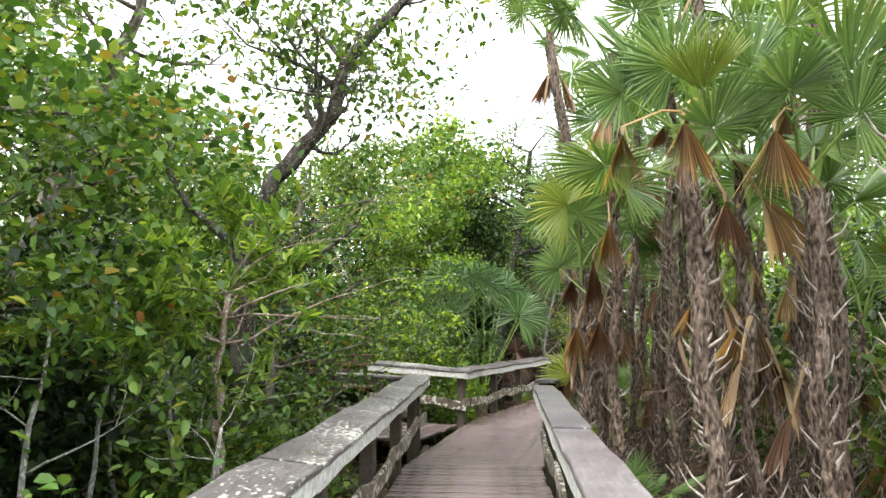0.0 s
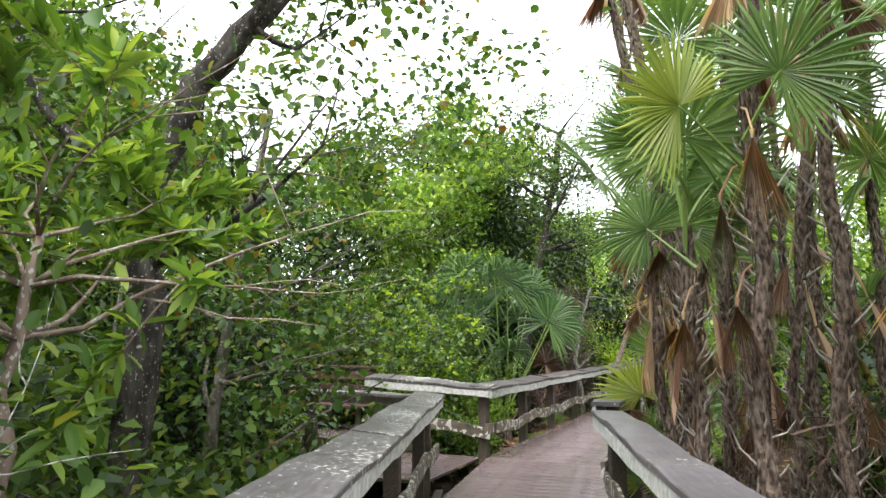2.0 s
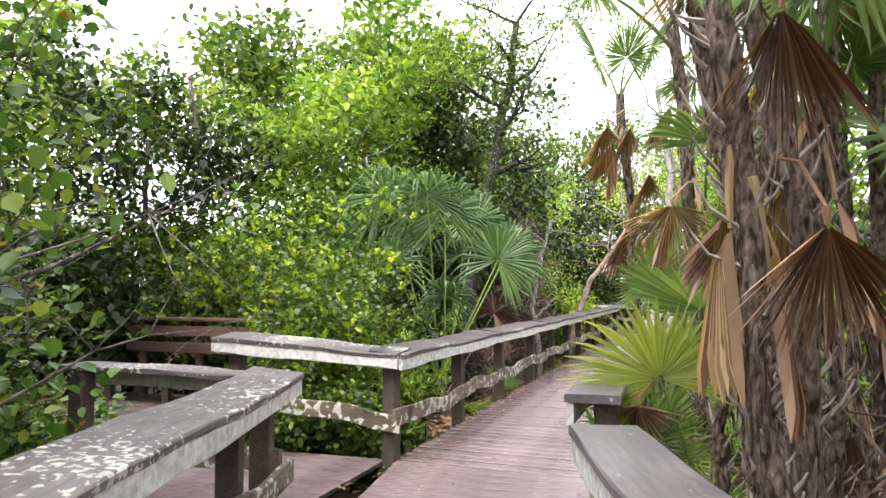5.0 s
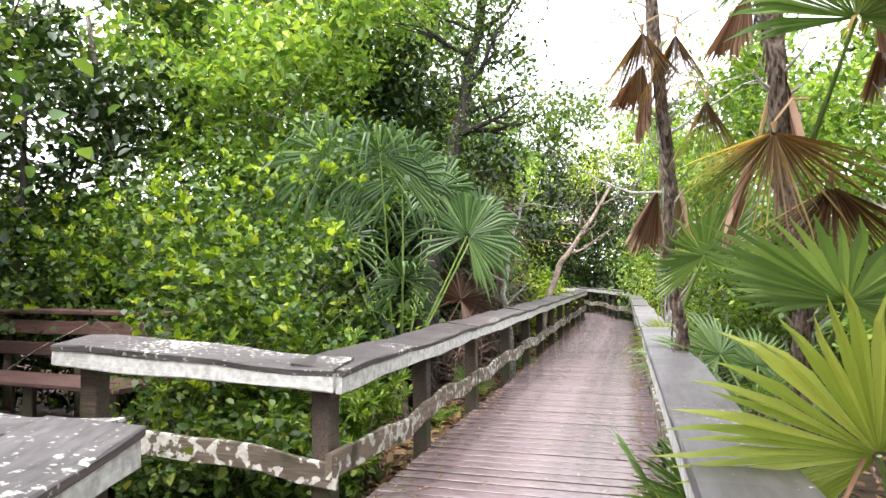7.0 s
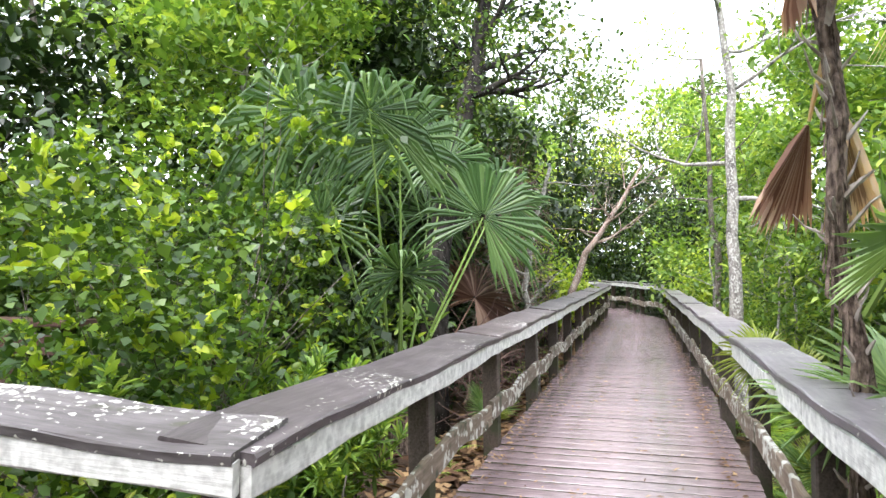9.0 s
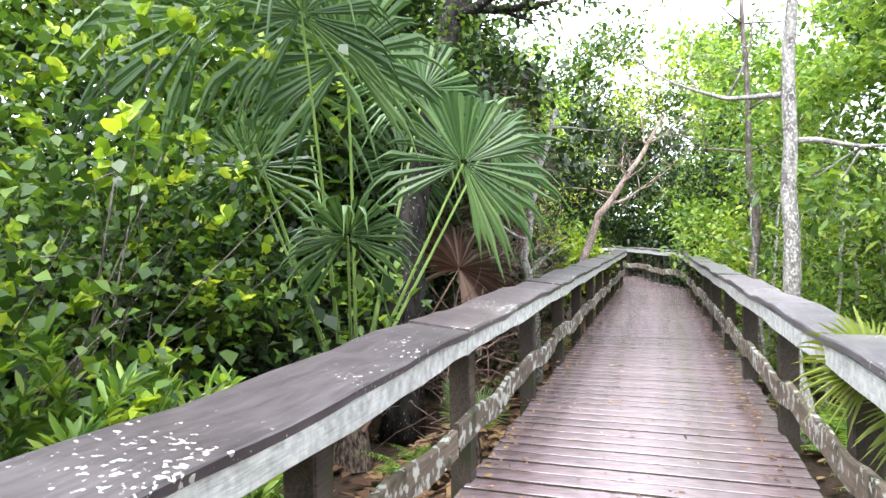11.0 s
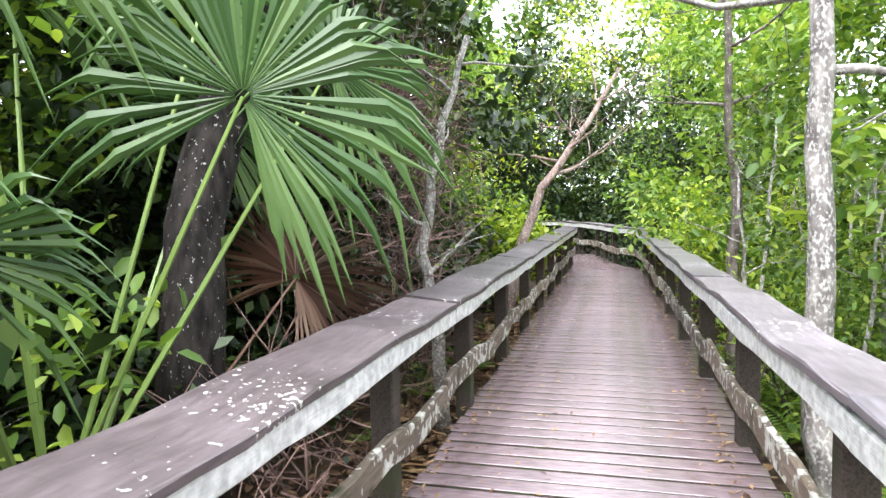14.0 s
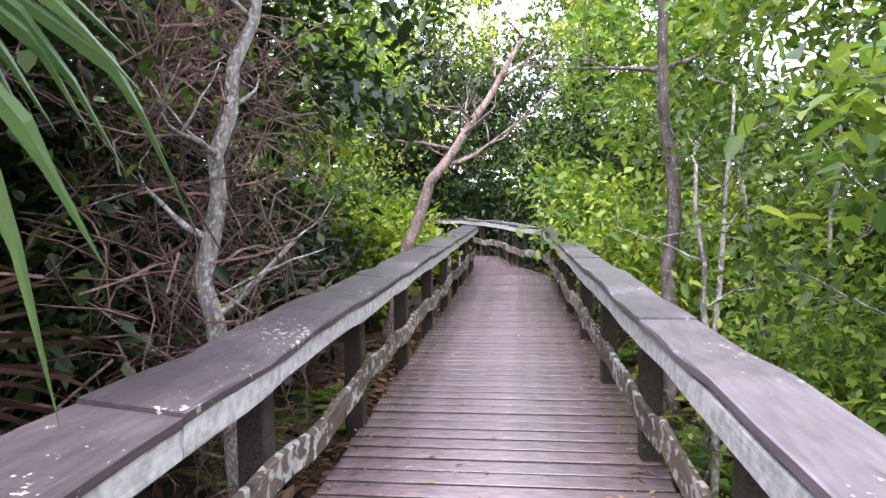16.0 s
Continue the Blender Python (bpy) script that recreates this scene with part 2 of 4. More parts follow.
def along(p, q):
    """The pose whose x runs from p to q, with z up."""
    p, q = Vector(p), Vector(q)
    x = (q - p).normalized()
    y = Vector((0, 0, 1)).cross(x).normalized()
    z = x.cross(y)
    return Matrix(((x.x, y.x, z.x, p.x), (x.y, y.y, z.y, p.y), (x.z, y.z, z.z, p.z), (0, 0, 0, 1)))


def leaves(name, P, D, N, L, W, mat, fold=0.18, droop=0.1, fine=True):
    """Many folded leaves in one mesh: bases P, directions D, face normals N, lengths L, widths W."""
    n = len(P)
    D = D / np.linalg.norm(D, axis=1, keepdims=True)
    S = np.cross(D, N)
    S /= np.linalg.norm(S, axis=1, keepdims=True) + 1e-9
    N = np.cross(S, D)
    L, W = L[:, None], W[:, None]
    down = np.array([[0, 0, -1.0]])
    if fine:
        return leaf_mesh(name, np.stack([
            P,
            P + D * L * 0.3 + S * W * 0.46 + N * W * fold,
            P + D * L * 0.72 + S * W * 0.40 + N * W * fold + down * L * droop * 0.5,
            P + D * L + down * L * droop,
            P + D * L * 0.72 - S * W * 0.40 + N * W * fold + down * L * droop * 0.5,
            P + D * L * 0.3 - S * W * 0.46 + N * W * fold], axis=1), [0, 1, 2, 3, 0, 3, 4, 5], mat)
    return leaf_mesh(name, np.stack([
        P, P + D * L * 0.48 + S * W * 0.55 + N * W * fold, P + D * L + down * L * droop, P + D * L * 0.48 - S * W * 0.55 + N * W * fold], axis=1), [0, 1, 2, 3], mat)


def leaf_mesh(name, v, loop, mat):
    """One mesh of n leaves: v holds each leaf's points, loop its four-sided faces."""
    n, k = v.shape[:2]
    me = bpy.data.meshes.new(name)
    me.vertices.add(n * k)
    me.vertices.foreach_set("co", v.astype(np.float32).ravel())
    me.loops.add(n * len(loop))
    me.loops.foreach_set("vertex_index", (np.arange(n)[:, None] * k + np.array([loop])).ravel().astype(np.int32))
    me.polygons.add(n * len(loop) // 4)
    me.polygons.foreach_set("loop_start", np.arange(0, n * len(loop), 4, dtype=np.int32))
    me.materials.append(mat)
    me.update(calc_edges=True)
    return me


def unit(rs, n):
    v = rs.normal(size=(n, 3))
    return v / np.linalg.norm(v, axis=1, keepdims=True)


def over_walk(x, y, z, margin):
    d = 0.9217 * (x - 0.34) - 0.388 * (y - 12.40)
    return (-margin < d < 2.0 + margin and y > 9 and z < 4.0) or (-0.62 - margin + 0.064 * (y - 7) < x < 1.4 + margin + 0.097 * (y - 9) and y < 12.8 and z < 3.2)


def pruned(tips, dirs, at, margin=0.28, box=None):
    """Drops the twig tips that would hang over the walk, or past a bush's own size."""
    keep = []
    for p in tips:
        inside = box is None or ((p[0] / (box[0] * 1.05)) ** 2 + (p[1] / (box[1] * 1.05)) ** 2 < 1 and 0.05 < p[2] < box[2])
        keep.append(inside and not over_walk(p[0] + at[0], p[1] + at[1], p[2] + at[2], margin))
    return [p for p, k in zip(tips, keep) if k], [d for d, k in zip(dirs, keep) if k]


def trimmed(sh, at):
    """Cuts back the wood that would reach over the walk."""
    bad = [over_walk(p[0] + at[0], p[1] + at[1], p[2] + at[2], 0.12) for p in sh.v]
    keep = [i for i, f in enumerate(sh.f) if not any(bad[j] for j in f)]
    sh.f, sh.mi = [sh.f[i] for i in keep], [sh.mi[i] for i in keep]
    return sh


def foliage(name, tips, dirs, rs, per_tip, spread, size, ratio, mat, up=0.35, whorl=False, fine=True):
    """Leaves gathered round twig tips."""
    tips, dirs = np.array(tips), np.array(dirs)
    k = np.repeat(np.arange(len(tips)), per_tip)
    n = len(k)
    if whorl:
        back = rs.uniform(0, 1, n)[:, None]
        P = tips[k] - dirs[k] * back * spread + rs.normal(size=(n, 3)) * 0.012
        D = unit(rs, n) * 0.9 + dirs[k] * (0.9 - 0.8 * back) + np.array([0, 0, up])
    else:
        P = tips[k] + rs.normal(size=(n, 3)) * spread * np.array([1, 1, 0.75])
        D = unit(rs, n) + dirs[k] * 0.5 + np.array([0, 0, up - 0.3])
    N = unit(rs, n) * 0.6 + np.array([0, 0, 1.0])
    L = size * rs.uniform(0.6, 1.25, n)
    return leaves(name, P, D, N, L, L * ratio * rs.uniform(0.85, 1.15, n), mat, fine=fine)


def branch(sh, rng, start, way, length, radius, depth, tips, dirs, wander=0.35, lift=0.15, kids=3, steps=5, sides=6, twigs=True):
    p, d = Vector(start), Vector(way).normalized()
    pts, rad = [p.copy()], [radius]
    for i in range(steps):
        d = (d + Vector((rng.gauss(0, wander), rng.gauss(0, wander), rng.gauss(0, wander * 0.7) + lift)) * 0.5).normalized()
        p = p + d * (length / steps)
        pts.append(p.copy())
        rad.append(radius * (1 - 0.72 * (i + 1) / steps))
    if twigs or depth > 0:
        tube(sh, pts, rad, 3 + depth)
    if depth == 0:
        for q in pts[2:]:
            tips.append(tuple(q))
            dirs.append(tuple(d))
        return
    for c in range(kids):
        i = rng.randint(2, steps)
        side = Vector((rng.gauss(0, 1), rng.gauss(0, 1), rng.gauss(0.1, 0.6))).normalized()
        branch(sh, rng, pts[i], d * 0.5 + side, length * rng.uniform(0.5, 0.75), max(rad[i] * 0.7, 0.004), depth - 1, tips, dirs, wander, lift, kids, max(3, steps - 1), sides - 1, twigs)
    branch(sh, rng, pts[-1], d, length * 0.6, rad[-1], depth - 1, tips, dirs, wander, lift, kids, max(3, steps - 1), sides - 1, twigs)


def fine_at(pts, z):
    """The point of a stem at height z."""
    for a, b in zip(pts, pts[1:]):
        if a.z <= z <= b.z:
            return a.lerp(b, (z - a.z) / (b.z - a.z))
    return pts[-1].copy()


def tree(name, label, at, trunk, radius, limbs, spec, seed, mat_bark, category="tree", depth=2, limb_len=1.4, low=0.35, wander=0.35, lift=0.12, extra=(), twigs=True, fine=True, wrap=None):
    """trunk: points of the stem from its foot; limbs: their number; spec: leaf settings."""
    rng, rs = random.Random(seed), np.random.RandomState(seed)
    ob = root(name, label, category, at)
    sh = Shape()
    pts = [Vector(p) for p in trunk]
    fine = []
    for a, b in zip(pts, pts[1:]):
        for i in range(4):
            fine.append(a.lerp(b, i / 4) + Vector((rng.gauss(0, 0.02), rng.gauss(0, 0.02), 0)))
    fine.append(pts[-1])
    n = len(fine)
    rad = [radius * (1.25 if i == 0 else 1 - 0.7 * i / n) for i in range(n)]
    tube(sh, fine, rad, 10, 0, 0.10, rng)
    tips, dirs = [], []
    for k in range(limbs):
        i = int(n * (low + (1 - low) * (k + rng.random()) / limbs))
        i = min(max(i, 1), n - 1)
        a = k * 2.4 + rng.uniform(-0.5, 0.5)
        way = Vector((math.cos(a), math.sin(a), rng.uniform(0.0, 0.7)))
        branch(sh, rng, fine[i], way, limb_len * rng.uniform(0.7, 1.2), rad[i] * 0.55, depth, tips, dirs, wander, lift, twigs=twigs)
    for start, way, length in extra:
        branch(sh, rng, start, way, length, radius * 0.35, depth, tips, dirs, wander, lift)
    child(ob, "trunk", sh.mesh("trunk", [mat_bark], True))
    per, spread, size, ratio, mat, whorl = spec
    if wrap:
        for k in range(wrap[2]):
            q = fine_at(pts, rng.uniform(wrap[0], wrap[1]))
            tips.append((q.x + rng.gauss(0, radius), q.y + rng.gauss(0, radius), q.z))
            dirs.append((rng.gauss(0, 1), rng.gauss(0, 1), -0.3))
    tips, dirs = pruned(tips, dirs, at)
    if not fine:
        pick = sorted(rng.sample(range(len(tips)), int(len(tips) * 0.38)))
        tips, dirs = [tips[i] for i in pick], [dirs[i] for i in pick]
    crown = child(ob, "crown", foliage("crown", tips, dirs, rs, per, spread, size, ratio, mat, whorl=whorl, fine=fine))
    tagged(crown, kind="stuff")
    return ob


def bush(name, label, at, size, stems, spec, seed, mat_bark, category="shrub", depth=2, fine=False, shoots=None):
    rng, rs = random.Random(seed), np.random.RandomState(seed)
    ob = root(name, label, category, at)
    sh, tips, dirs = Shape(), [], []
    for k in range(stems):
        a = rng.uniform(0, 6.28)
        foot = Vector((rng.uniform(-0.55, 0.55) * size[0], rng.uniform(-0.55, 0.55) * size[1], 0))
        way = Vector((math.cos(a) * 0.5, math.sin(a) * 0.5, 1.0))
        branch(sh, rng, foot, way, size[2] * rng.uniform(0.3, 0.55), 0.018, depth, tips, dirs, 0.3, 0.1, twigs=False)
    child(ob, "stems", trimmed(sh, at).mesh("stems", [mat_bark], True))
    per, spread, sz, ratio, mat, whorl = spec
    tips, dirs = pruned(tips, dirs, at, 0.22, size)
    tagged(child(ob, "crown", foliage("crown", tips, dirs, rs, per, spread, sz, ratio, mat, whorl=whorl, fine=fine)), kind="stuff")
    if shoots:  # fresh pale leaves at the outer twig ends
        out = [i for i, p in enumerate(tips) if rng.random() < 0.75 and (p[0] / size[0]) ** 2 + (p[1] / size[1]) ** 2 + (p[2] / size[2]) ** 2 > 0.45]
        tagged(child(ob, "new_growth", foliage("new_growth", [tips[i] for i in out], [dirs[i] for i in out], rs, 8, 0.09, sz * 1.15, ratio, shoots, up=0.7, whorl=True)), "bright yellow-green young leaves", kind="stuff")
    return ob


def fan(sh, foot, hub, normal, R, nseg=34, spread=300, split=0.5, droop=0.25, fold=0.012, pet=0.014, seed=0, mi=0, mj=1, bend=0.12, ragged=0.1):
    """A fan leaf: stalk from foot to hub, pleated blade round the hub with split drooping tips."""
    rng = random.Random(seed)
    foot, hub = Vector(foot), Vector(hub)
    x = (hub - foot).normalized()
    z = (Vector(normal) - x * Vector(normal).dot(x)).normalized()
    y = z.cross(x)
    mid = foot.lerp(hub, 0.55) + z * (bend * (hub - foot).length)
    stalk = [foot.lerp(mid, t).lerp(mid.lerp(hub, t), t) for t in (0, 0.25, 0.5, 0.75, 1)]
    tube(sh, stalk, [pet * 1.5, pet * 1.2, pet, pet * 0.8, pet * 0.6], 5, mj)
    down = Vector((0, 0, -1))
    half = radians(spread) / nseg / 2
    for i in range(nseg):
        a = radians(spread) * ((i + 0.5) / nseg - 0.5) + rng.gauss(0, half * 0.28)
        r = R * (0.72 + 0.28 * math.cos(a * 0.5)) * (1 - ragged * rng.random())
        dr = droop * rng.uniform(0.6, 1.4)
        sp = split * rng.uniform(0.9, 1.1)

        def at(radius, da, lift):
            q = hub + (x * math.cos(a + da) + y * math.sin(a + da)) * radius + z * lift
            return q + down * (dr * R * (radius / R) ** 3)

        v = []
        for rad, k, fl in ((0.03 * R, 1.0, fold * 0.3), (sp * r, 1.0, fold * 1.2), (r * 0.8, 0.55 * sp / 0.8, fold)):
            v += [at(rad, -half * k, 0), at(rad, 0, fl), at(rad, half * k, 0)]
        v.append(at(r, rng.gauss(0, half * 0.5), 0))
        sh.add(v, [(0, 3, 4, 1), (1, 4, 5, 2), (3, 6, 7, 4), (4, 7, 8, 5), (6, 9, 7), (7, 9, 8)], mi)


def fan_mesh(name, stalk, R, mats, **kw):
    sh = Shape()
    fan(sh, (0, 0, 0), (stalk, 0, 0), (0, 0, 1), R, **kw)
    return sh.mesh(name, mats)


FANS = [fan_mesh("frond", 0.55 + 0.08 * k, 0.52 + 0.03 * k, [M_FROND, M_PETIOLE], nseg=36, spread=270 + 12 * k, split=0.52, droop=0.1 + 0.05 * k, seed=k) for k in range(5)]
HANGS = [fan_mesh("dead_frond", 0.36, 0.5 + 0.05 * k, [M_FROND_DEAD if k % 2 else M_FROND_RUST, M_FROND_DEAD], nseg=40, spread=26 + 11 * k, split=0.3, droop=-0.03, fold=0.03, seed=20 + k, bend=0.05, ragged=0.35) for k in range(5)]
YOUNG = [fan_mesh("frond", 0.4 + 0.1 * k, 0.5, [M_FROND_YELLOW if k == 1 else M_FROND, M_PETIOLE], nseg=30, spread=200 + 20 * k, split=0.45, droop=0.08, seed=40 + k) for k in range(4)]


def palm(at, height, lean, seed, radius=0.07, green=9, dead=6, skirt=1.1, label="slender fan palm with fibrous trunk and dead hanging fronds", stubs=85, group="palm thicket", scale=1.0):
    """at: the foot on the soil; lean: offset of the top."""
    rng = random.Random(seed)
    ob = root("fan_palm", label, "palm", at, group=group)
    sh = Shape()
    n = 14
    pts = [Vector((lean[0] * (i / n) ** 1.5 + 0.03 * math.sin(i * 1.3 + seed), lean[1] * (i / n) ** 1.5 + 0.03 * math.cos(i * 1.7 + seed), height * i / n)) for i in range(n + 1)]
    tube(sh, pts, [radius * 0.62 * (1.15 if i < 2 else 1.0 + 0.2 * (i > n - 4)) for i in range(n + 1)], 9, 0, 0.16, rng)
    for k in range(stubs):
        t = rng.uniform(0.05, 0.98) ** 0.9
        i = min(int(t * n), n - 1)
        p = pts[i].lerp(pts[i + 1], t * n - i)
        a = rng.uniform(0, 6.28)
        out = Vector((math.cos(a), math.sin(a), 0))
        ln = rng.uniform(0.09, 0.2) if rng.random() < 0.5 else rng.uniform(0.04, 0.08)
        q = p + out * radius * 0.55
        w = rng.uniform(0.005, 0.009)
        r1 = q + out * ln * 0.55 + Vector((0, 0, ln * rng.uniform(0.1, 0.6)))
        r2 = r1 + out * ln * 0.3 + Vector((0, 0, ln * rng.uniform(0.2, 0.7)))
        tube(sh, [q - Vector((0, 0, 0.02)), r1, r2], [w * 1.5, w, w * 0.45], 4, 1)
    for k in range(int(stubs * 2.2)):
        t = rng.uniform(0.1, 0.97)
        i = min(int(t * n), n - 1)
        p = pts[i].lerp(pts[i + 1], t * n - i)
        a = rng.uniform(0, 6.28)
        out = Vector((math.cos(a), math.sin(a), 0))
        side = Vector((-out.y, out.x, 0))
        w, ln = rng.uniform(0.004, 0.013), rng.uniform(0.06, 0.25)
        q = p + out * radius * 0.64
        sh.add([q - side * w, q + side * w, q + side * w * 0.6 + out * 0.012 - Vector((0, 0, ln)), q - side * w * 0.4 + out * 0.022 - Vector((0, 0, ln * 0.9))], [(0, 1, 2, 3)], 0)
    child(ob, "trunk", sh.mesh("trunk", [M_PALM, M_STUB], False))
    top = pts[-1]
    for k in range(green):
        az, el = k * 137.5 + rng.uniform(-20, 20), rng.uniform(-25, 65) if k > 2 else rng.uniform(50, 80)
        s = scale * rng.uniform(0.85, 1.15)
        child(ob, "frond", rng.choice(FANS), Matrix.Translation(top - Vector((0, 0, 0.25 * rng.random()))) @ pose(0, 0, 0, rng.uniform(-25, 25), -el, az) @ Matrix.Scale(s, 4))
    for k in range(dead):
        az = k * 137.5 + 60 + rng.uniform(-30, 30)
        z = top.z - 0.2 - skirt * rng.random() ** 1.3
        i = min(int(z / height * n), n - 1)
        s = scale * rng.uniform(0.8, 1.2)
        p = pts[i]
        tagged(child(ob, "dead_frond", rng.choice(HANGS), Matrix.Translation((p.x, p.y, z)) @ pose(0, 0, 0, rng.uniform(-40, 40), rng.uniform(62, 88), az) @ Matrix.Scale(s, 4)), label="dry brown hanging fan leaf")
    return ob


# ---- ground ----
def ground():
    sh = Shape()
    n, size = 90, 300.0
    ax = [math.copysign(abs(t) ** 2.2, t) * size for t in (2 * i / n - 1 for i in range(n + 1))]
    v = [(x + 1, y + 12, GROUND + 0.09 * noise.noise((x * 0.5, y * 0.5, 0)) + 0.05 * noise.noise((x * 1.7, y * 1.7, 3))) for y in ax for x in ax]
    f = [(j * (n + 1) + i, j * (n + 1) + i + 1, (j + 1) * (n + 1) + i + 1, (j + 1) * (n + 1) + i) for j in range(n) for i in range(n)]
    sh.add(v, f)
    return tagged(new("ground", sh.mesh("ground", [M_SOIL], True)), "dark swampy soil under the boardwalk", "ground", kind="structure")


ground()

# ---- boardwalk plan: u runs along the second leg, n across it ----
U, V = Vector((0.388, 0.9217, 0)), Vector((0.9217, -0.388, 0))
CORNER = Vector((0.34, 12.40, 0))


def B(s, d, z=0.0):
    """A place on the second leg: s metres past the corner post, d metres across from the post line."""
    return CORNER + U * s + V * d + Vector((0, 0, z))


def A_left(y):
    return Vector((-0.40 + 0.064 * (y - 10.5), y, 0))


def A_right(y):
    return Vector((1.34 + 0.097 * (y - 9.0), y, 0))


def railing(label, posts, inner, caps, cap_mat, seed, cap_z=1.0, low=True, cap_shift=0.055, z_end=None, cap_w=0.29, tip=0.0):
    """posts: places along one line; inner: +1 if the walk lies to the left of the line, -1 to its right; caps: ends of the board runs."""
    rng = random.Random(seed)
    ob = root("railing", label, "railing", (0, 0, 0), kind="", group="boardwalk railings")
    p0, p1 = Vector(caps[0]), Vector(caps[1])
    x = (p1 - p0).normalized()
    side = Vector((-x.y, x.x, 0)) * inner
    total = (p1 - p0).length
    rise = 0.0 if z_end is None else z_end - cap_z
    for p in posts:
        sh = Shape()
        f = (Vector(p) - p0).dot(x) / total
        h = cap_z + rise * f - 0.045 + 0.45
        plank(sh, h, 0.13, 0.13, 0.01, 3, 0, 0, rng)
        child(ob, "post", sh.mesh("post", [M_POST]), Matrix.Translation(Vector(p) - Vector((0, 0, 0.45))) @ pose(0, 0, 0, rng.uniform(-1.5, 1.5), -90, math.degrees(math.atan2(x.y, x.x)) + rng.uniform(-3, 3)))
    runs = max(1, round(total / 3.6))
    for k in range(runs):
        a, b = p0 + x * (total * k / runs), p0 + x * (total * (k + 1) / runs - 0.006)
        za, zb = cap_z + rise * k / runs, cap_z + rise * (k + 1) / runs
        ln = (b - a).length
        shift = side * cap_shift
        steps = max(4, int(ln / 0.22))
        for nm, w, t, off, z, mat, wave in (("cap_board", cap_w, 0.042, shift, -0.021, cap_mat, 0.011), ("fascia_board", 0.04, 0.11, side * (cap_shift + cap_w / 2 - 0.03), -0.105, M_FASCIA, 0.008), ("lower_rail", 0.042, 0.155, side * 0.088, -0.63, M_LOW, 0.028)):
            if nm == "lower_rail" and not low:
                continue
            sh = Shape()
            plank(sh, ln, w, t, 0.007, steps, wave, 0.012 if nm == "lower_rail" else 0.003, rng)
            s, e = a + off, b + off
            child(ob, nm, sh.mesh(nm, [mat]), along((s.x, s.y, za + z), (e.x, e.y, zb + z)) @ pose(0, 0, 0, -inner * tip if nm == "cap_board" else 0))
    return ob


LEFT_S = [0.0, 1.9, 3.75, 5.8, 7.65, 9.42, 11.25, 13.05, 14.85, 16.6, 18.4, 20.2]
RIGHT_S = [-2.0, -0.2, 1.7, 3.5, 5.3, 7.2, 8.95, 10.65, 12.4, 14.2, 15.9, 17.7]
railing("grey timber railing with lichen along the long straight walk", [B(s, 0.0) for s in LEFT_S], -1, (B(-0.12, 0), B(20.4, 0)), M_CAP_PLAIN, 1, cap_shift=0.0, cap_w=0.36, tip=6)
def right_line(t):
    """The right-hand rail of the second leg, which draws in a little along the way."""
    return B(t, 2.2 - 0.0186 * (t + 2.9))


railing("grey weathered railing with a wide pale cap board", [right_line(t) for t in RIGHT_S], 1, (right_line(-2.15), right_line(18.7)), M_CAP2, 2)
railing("lichen-spotted railing beside the first stretch of boardwalk", [A_left(y) + Vector((-0.03, 0, 0)) for y in (-5, -3.2, -1.4, 0.6, 2.5, 4.4, 6.3, 8.2, 9.95, 10.55)], -1, (A_left(-7), A_left(10.8)), M_CAP, 3, cap_shift=0.0, cap_w=0.36, tip=6)
railing("grey railing with a lichen-flecked cap beside the palms", [A_right(y) + Vector((0.06, 0, 0)) for y in (-5, -3.1, -1.2, 0.7, 2.6, 4.5, 6.6, 8.75)], 1, (A_right(-7) + Vector((0.06, 0, 0)), A_right(8.95) + Vector((0.06, 0, 0))), M_CAP2, 4)
SIDE = Vector((-0.945, 0.327, 0))
railing("short lichen-covered railing at the side platform", [CORNER + SIDE * 1.65], 1, (CORNER + SIDE * -0.12, CORNER + SIDE * 1.85), M_CAP, 5, cap_z=1.003, z_end=1.12, cap_shift=0.0, cap_w=0.36, tip=6)
railing("short railing return where the side platform begins", [A_left(10.7) + SIDE * 1.6], -1, (A_left(10.75), A_left(10.75) + SIDE * 1.8), M_CAP, 6, cap_z=0.997)
BEND = [right_line(18.7), B(20.9, 1.1), B(23.2, 0.6), B(26.5, -0.7), B(27.0, -3.6)]
for k, (p, q) in enumerate(zip(BEND, BEND[1:])):
    railing("dark timber railing curving away at the far bend", [p.lerp(q, 0.96), p.lerp(q, 0.45)][:1 if k == 0 else 2], 1, (p, q), M_CAP, 7 + k, cap_z=1.004 + 0.004 * (k % 2))


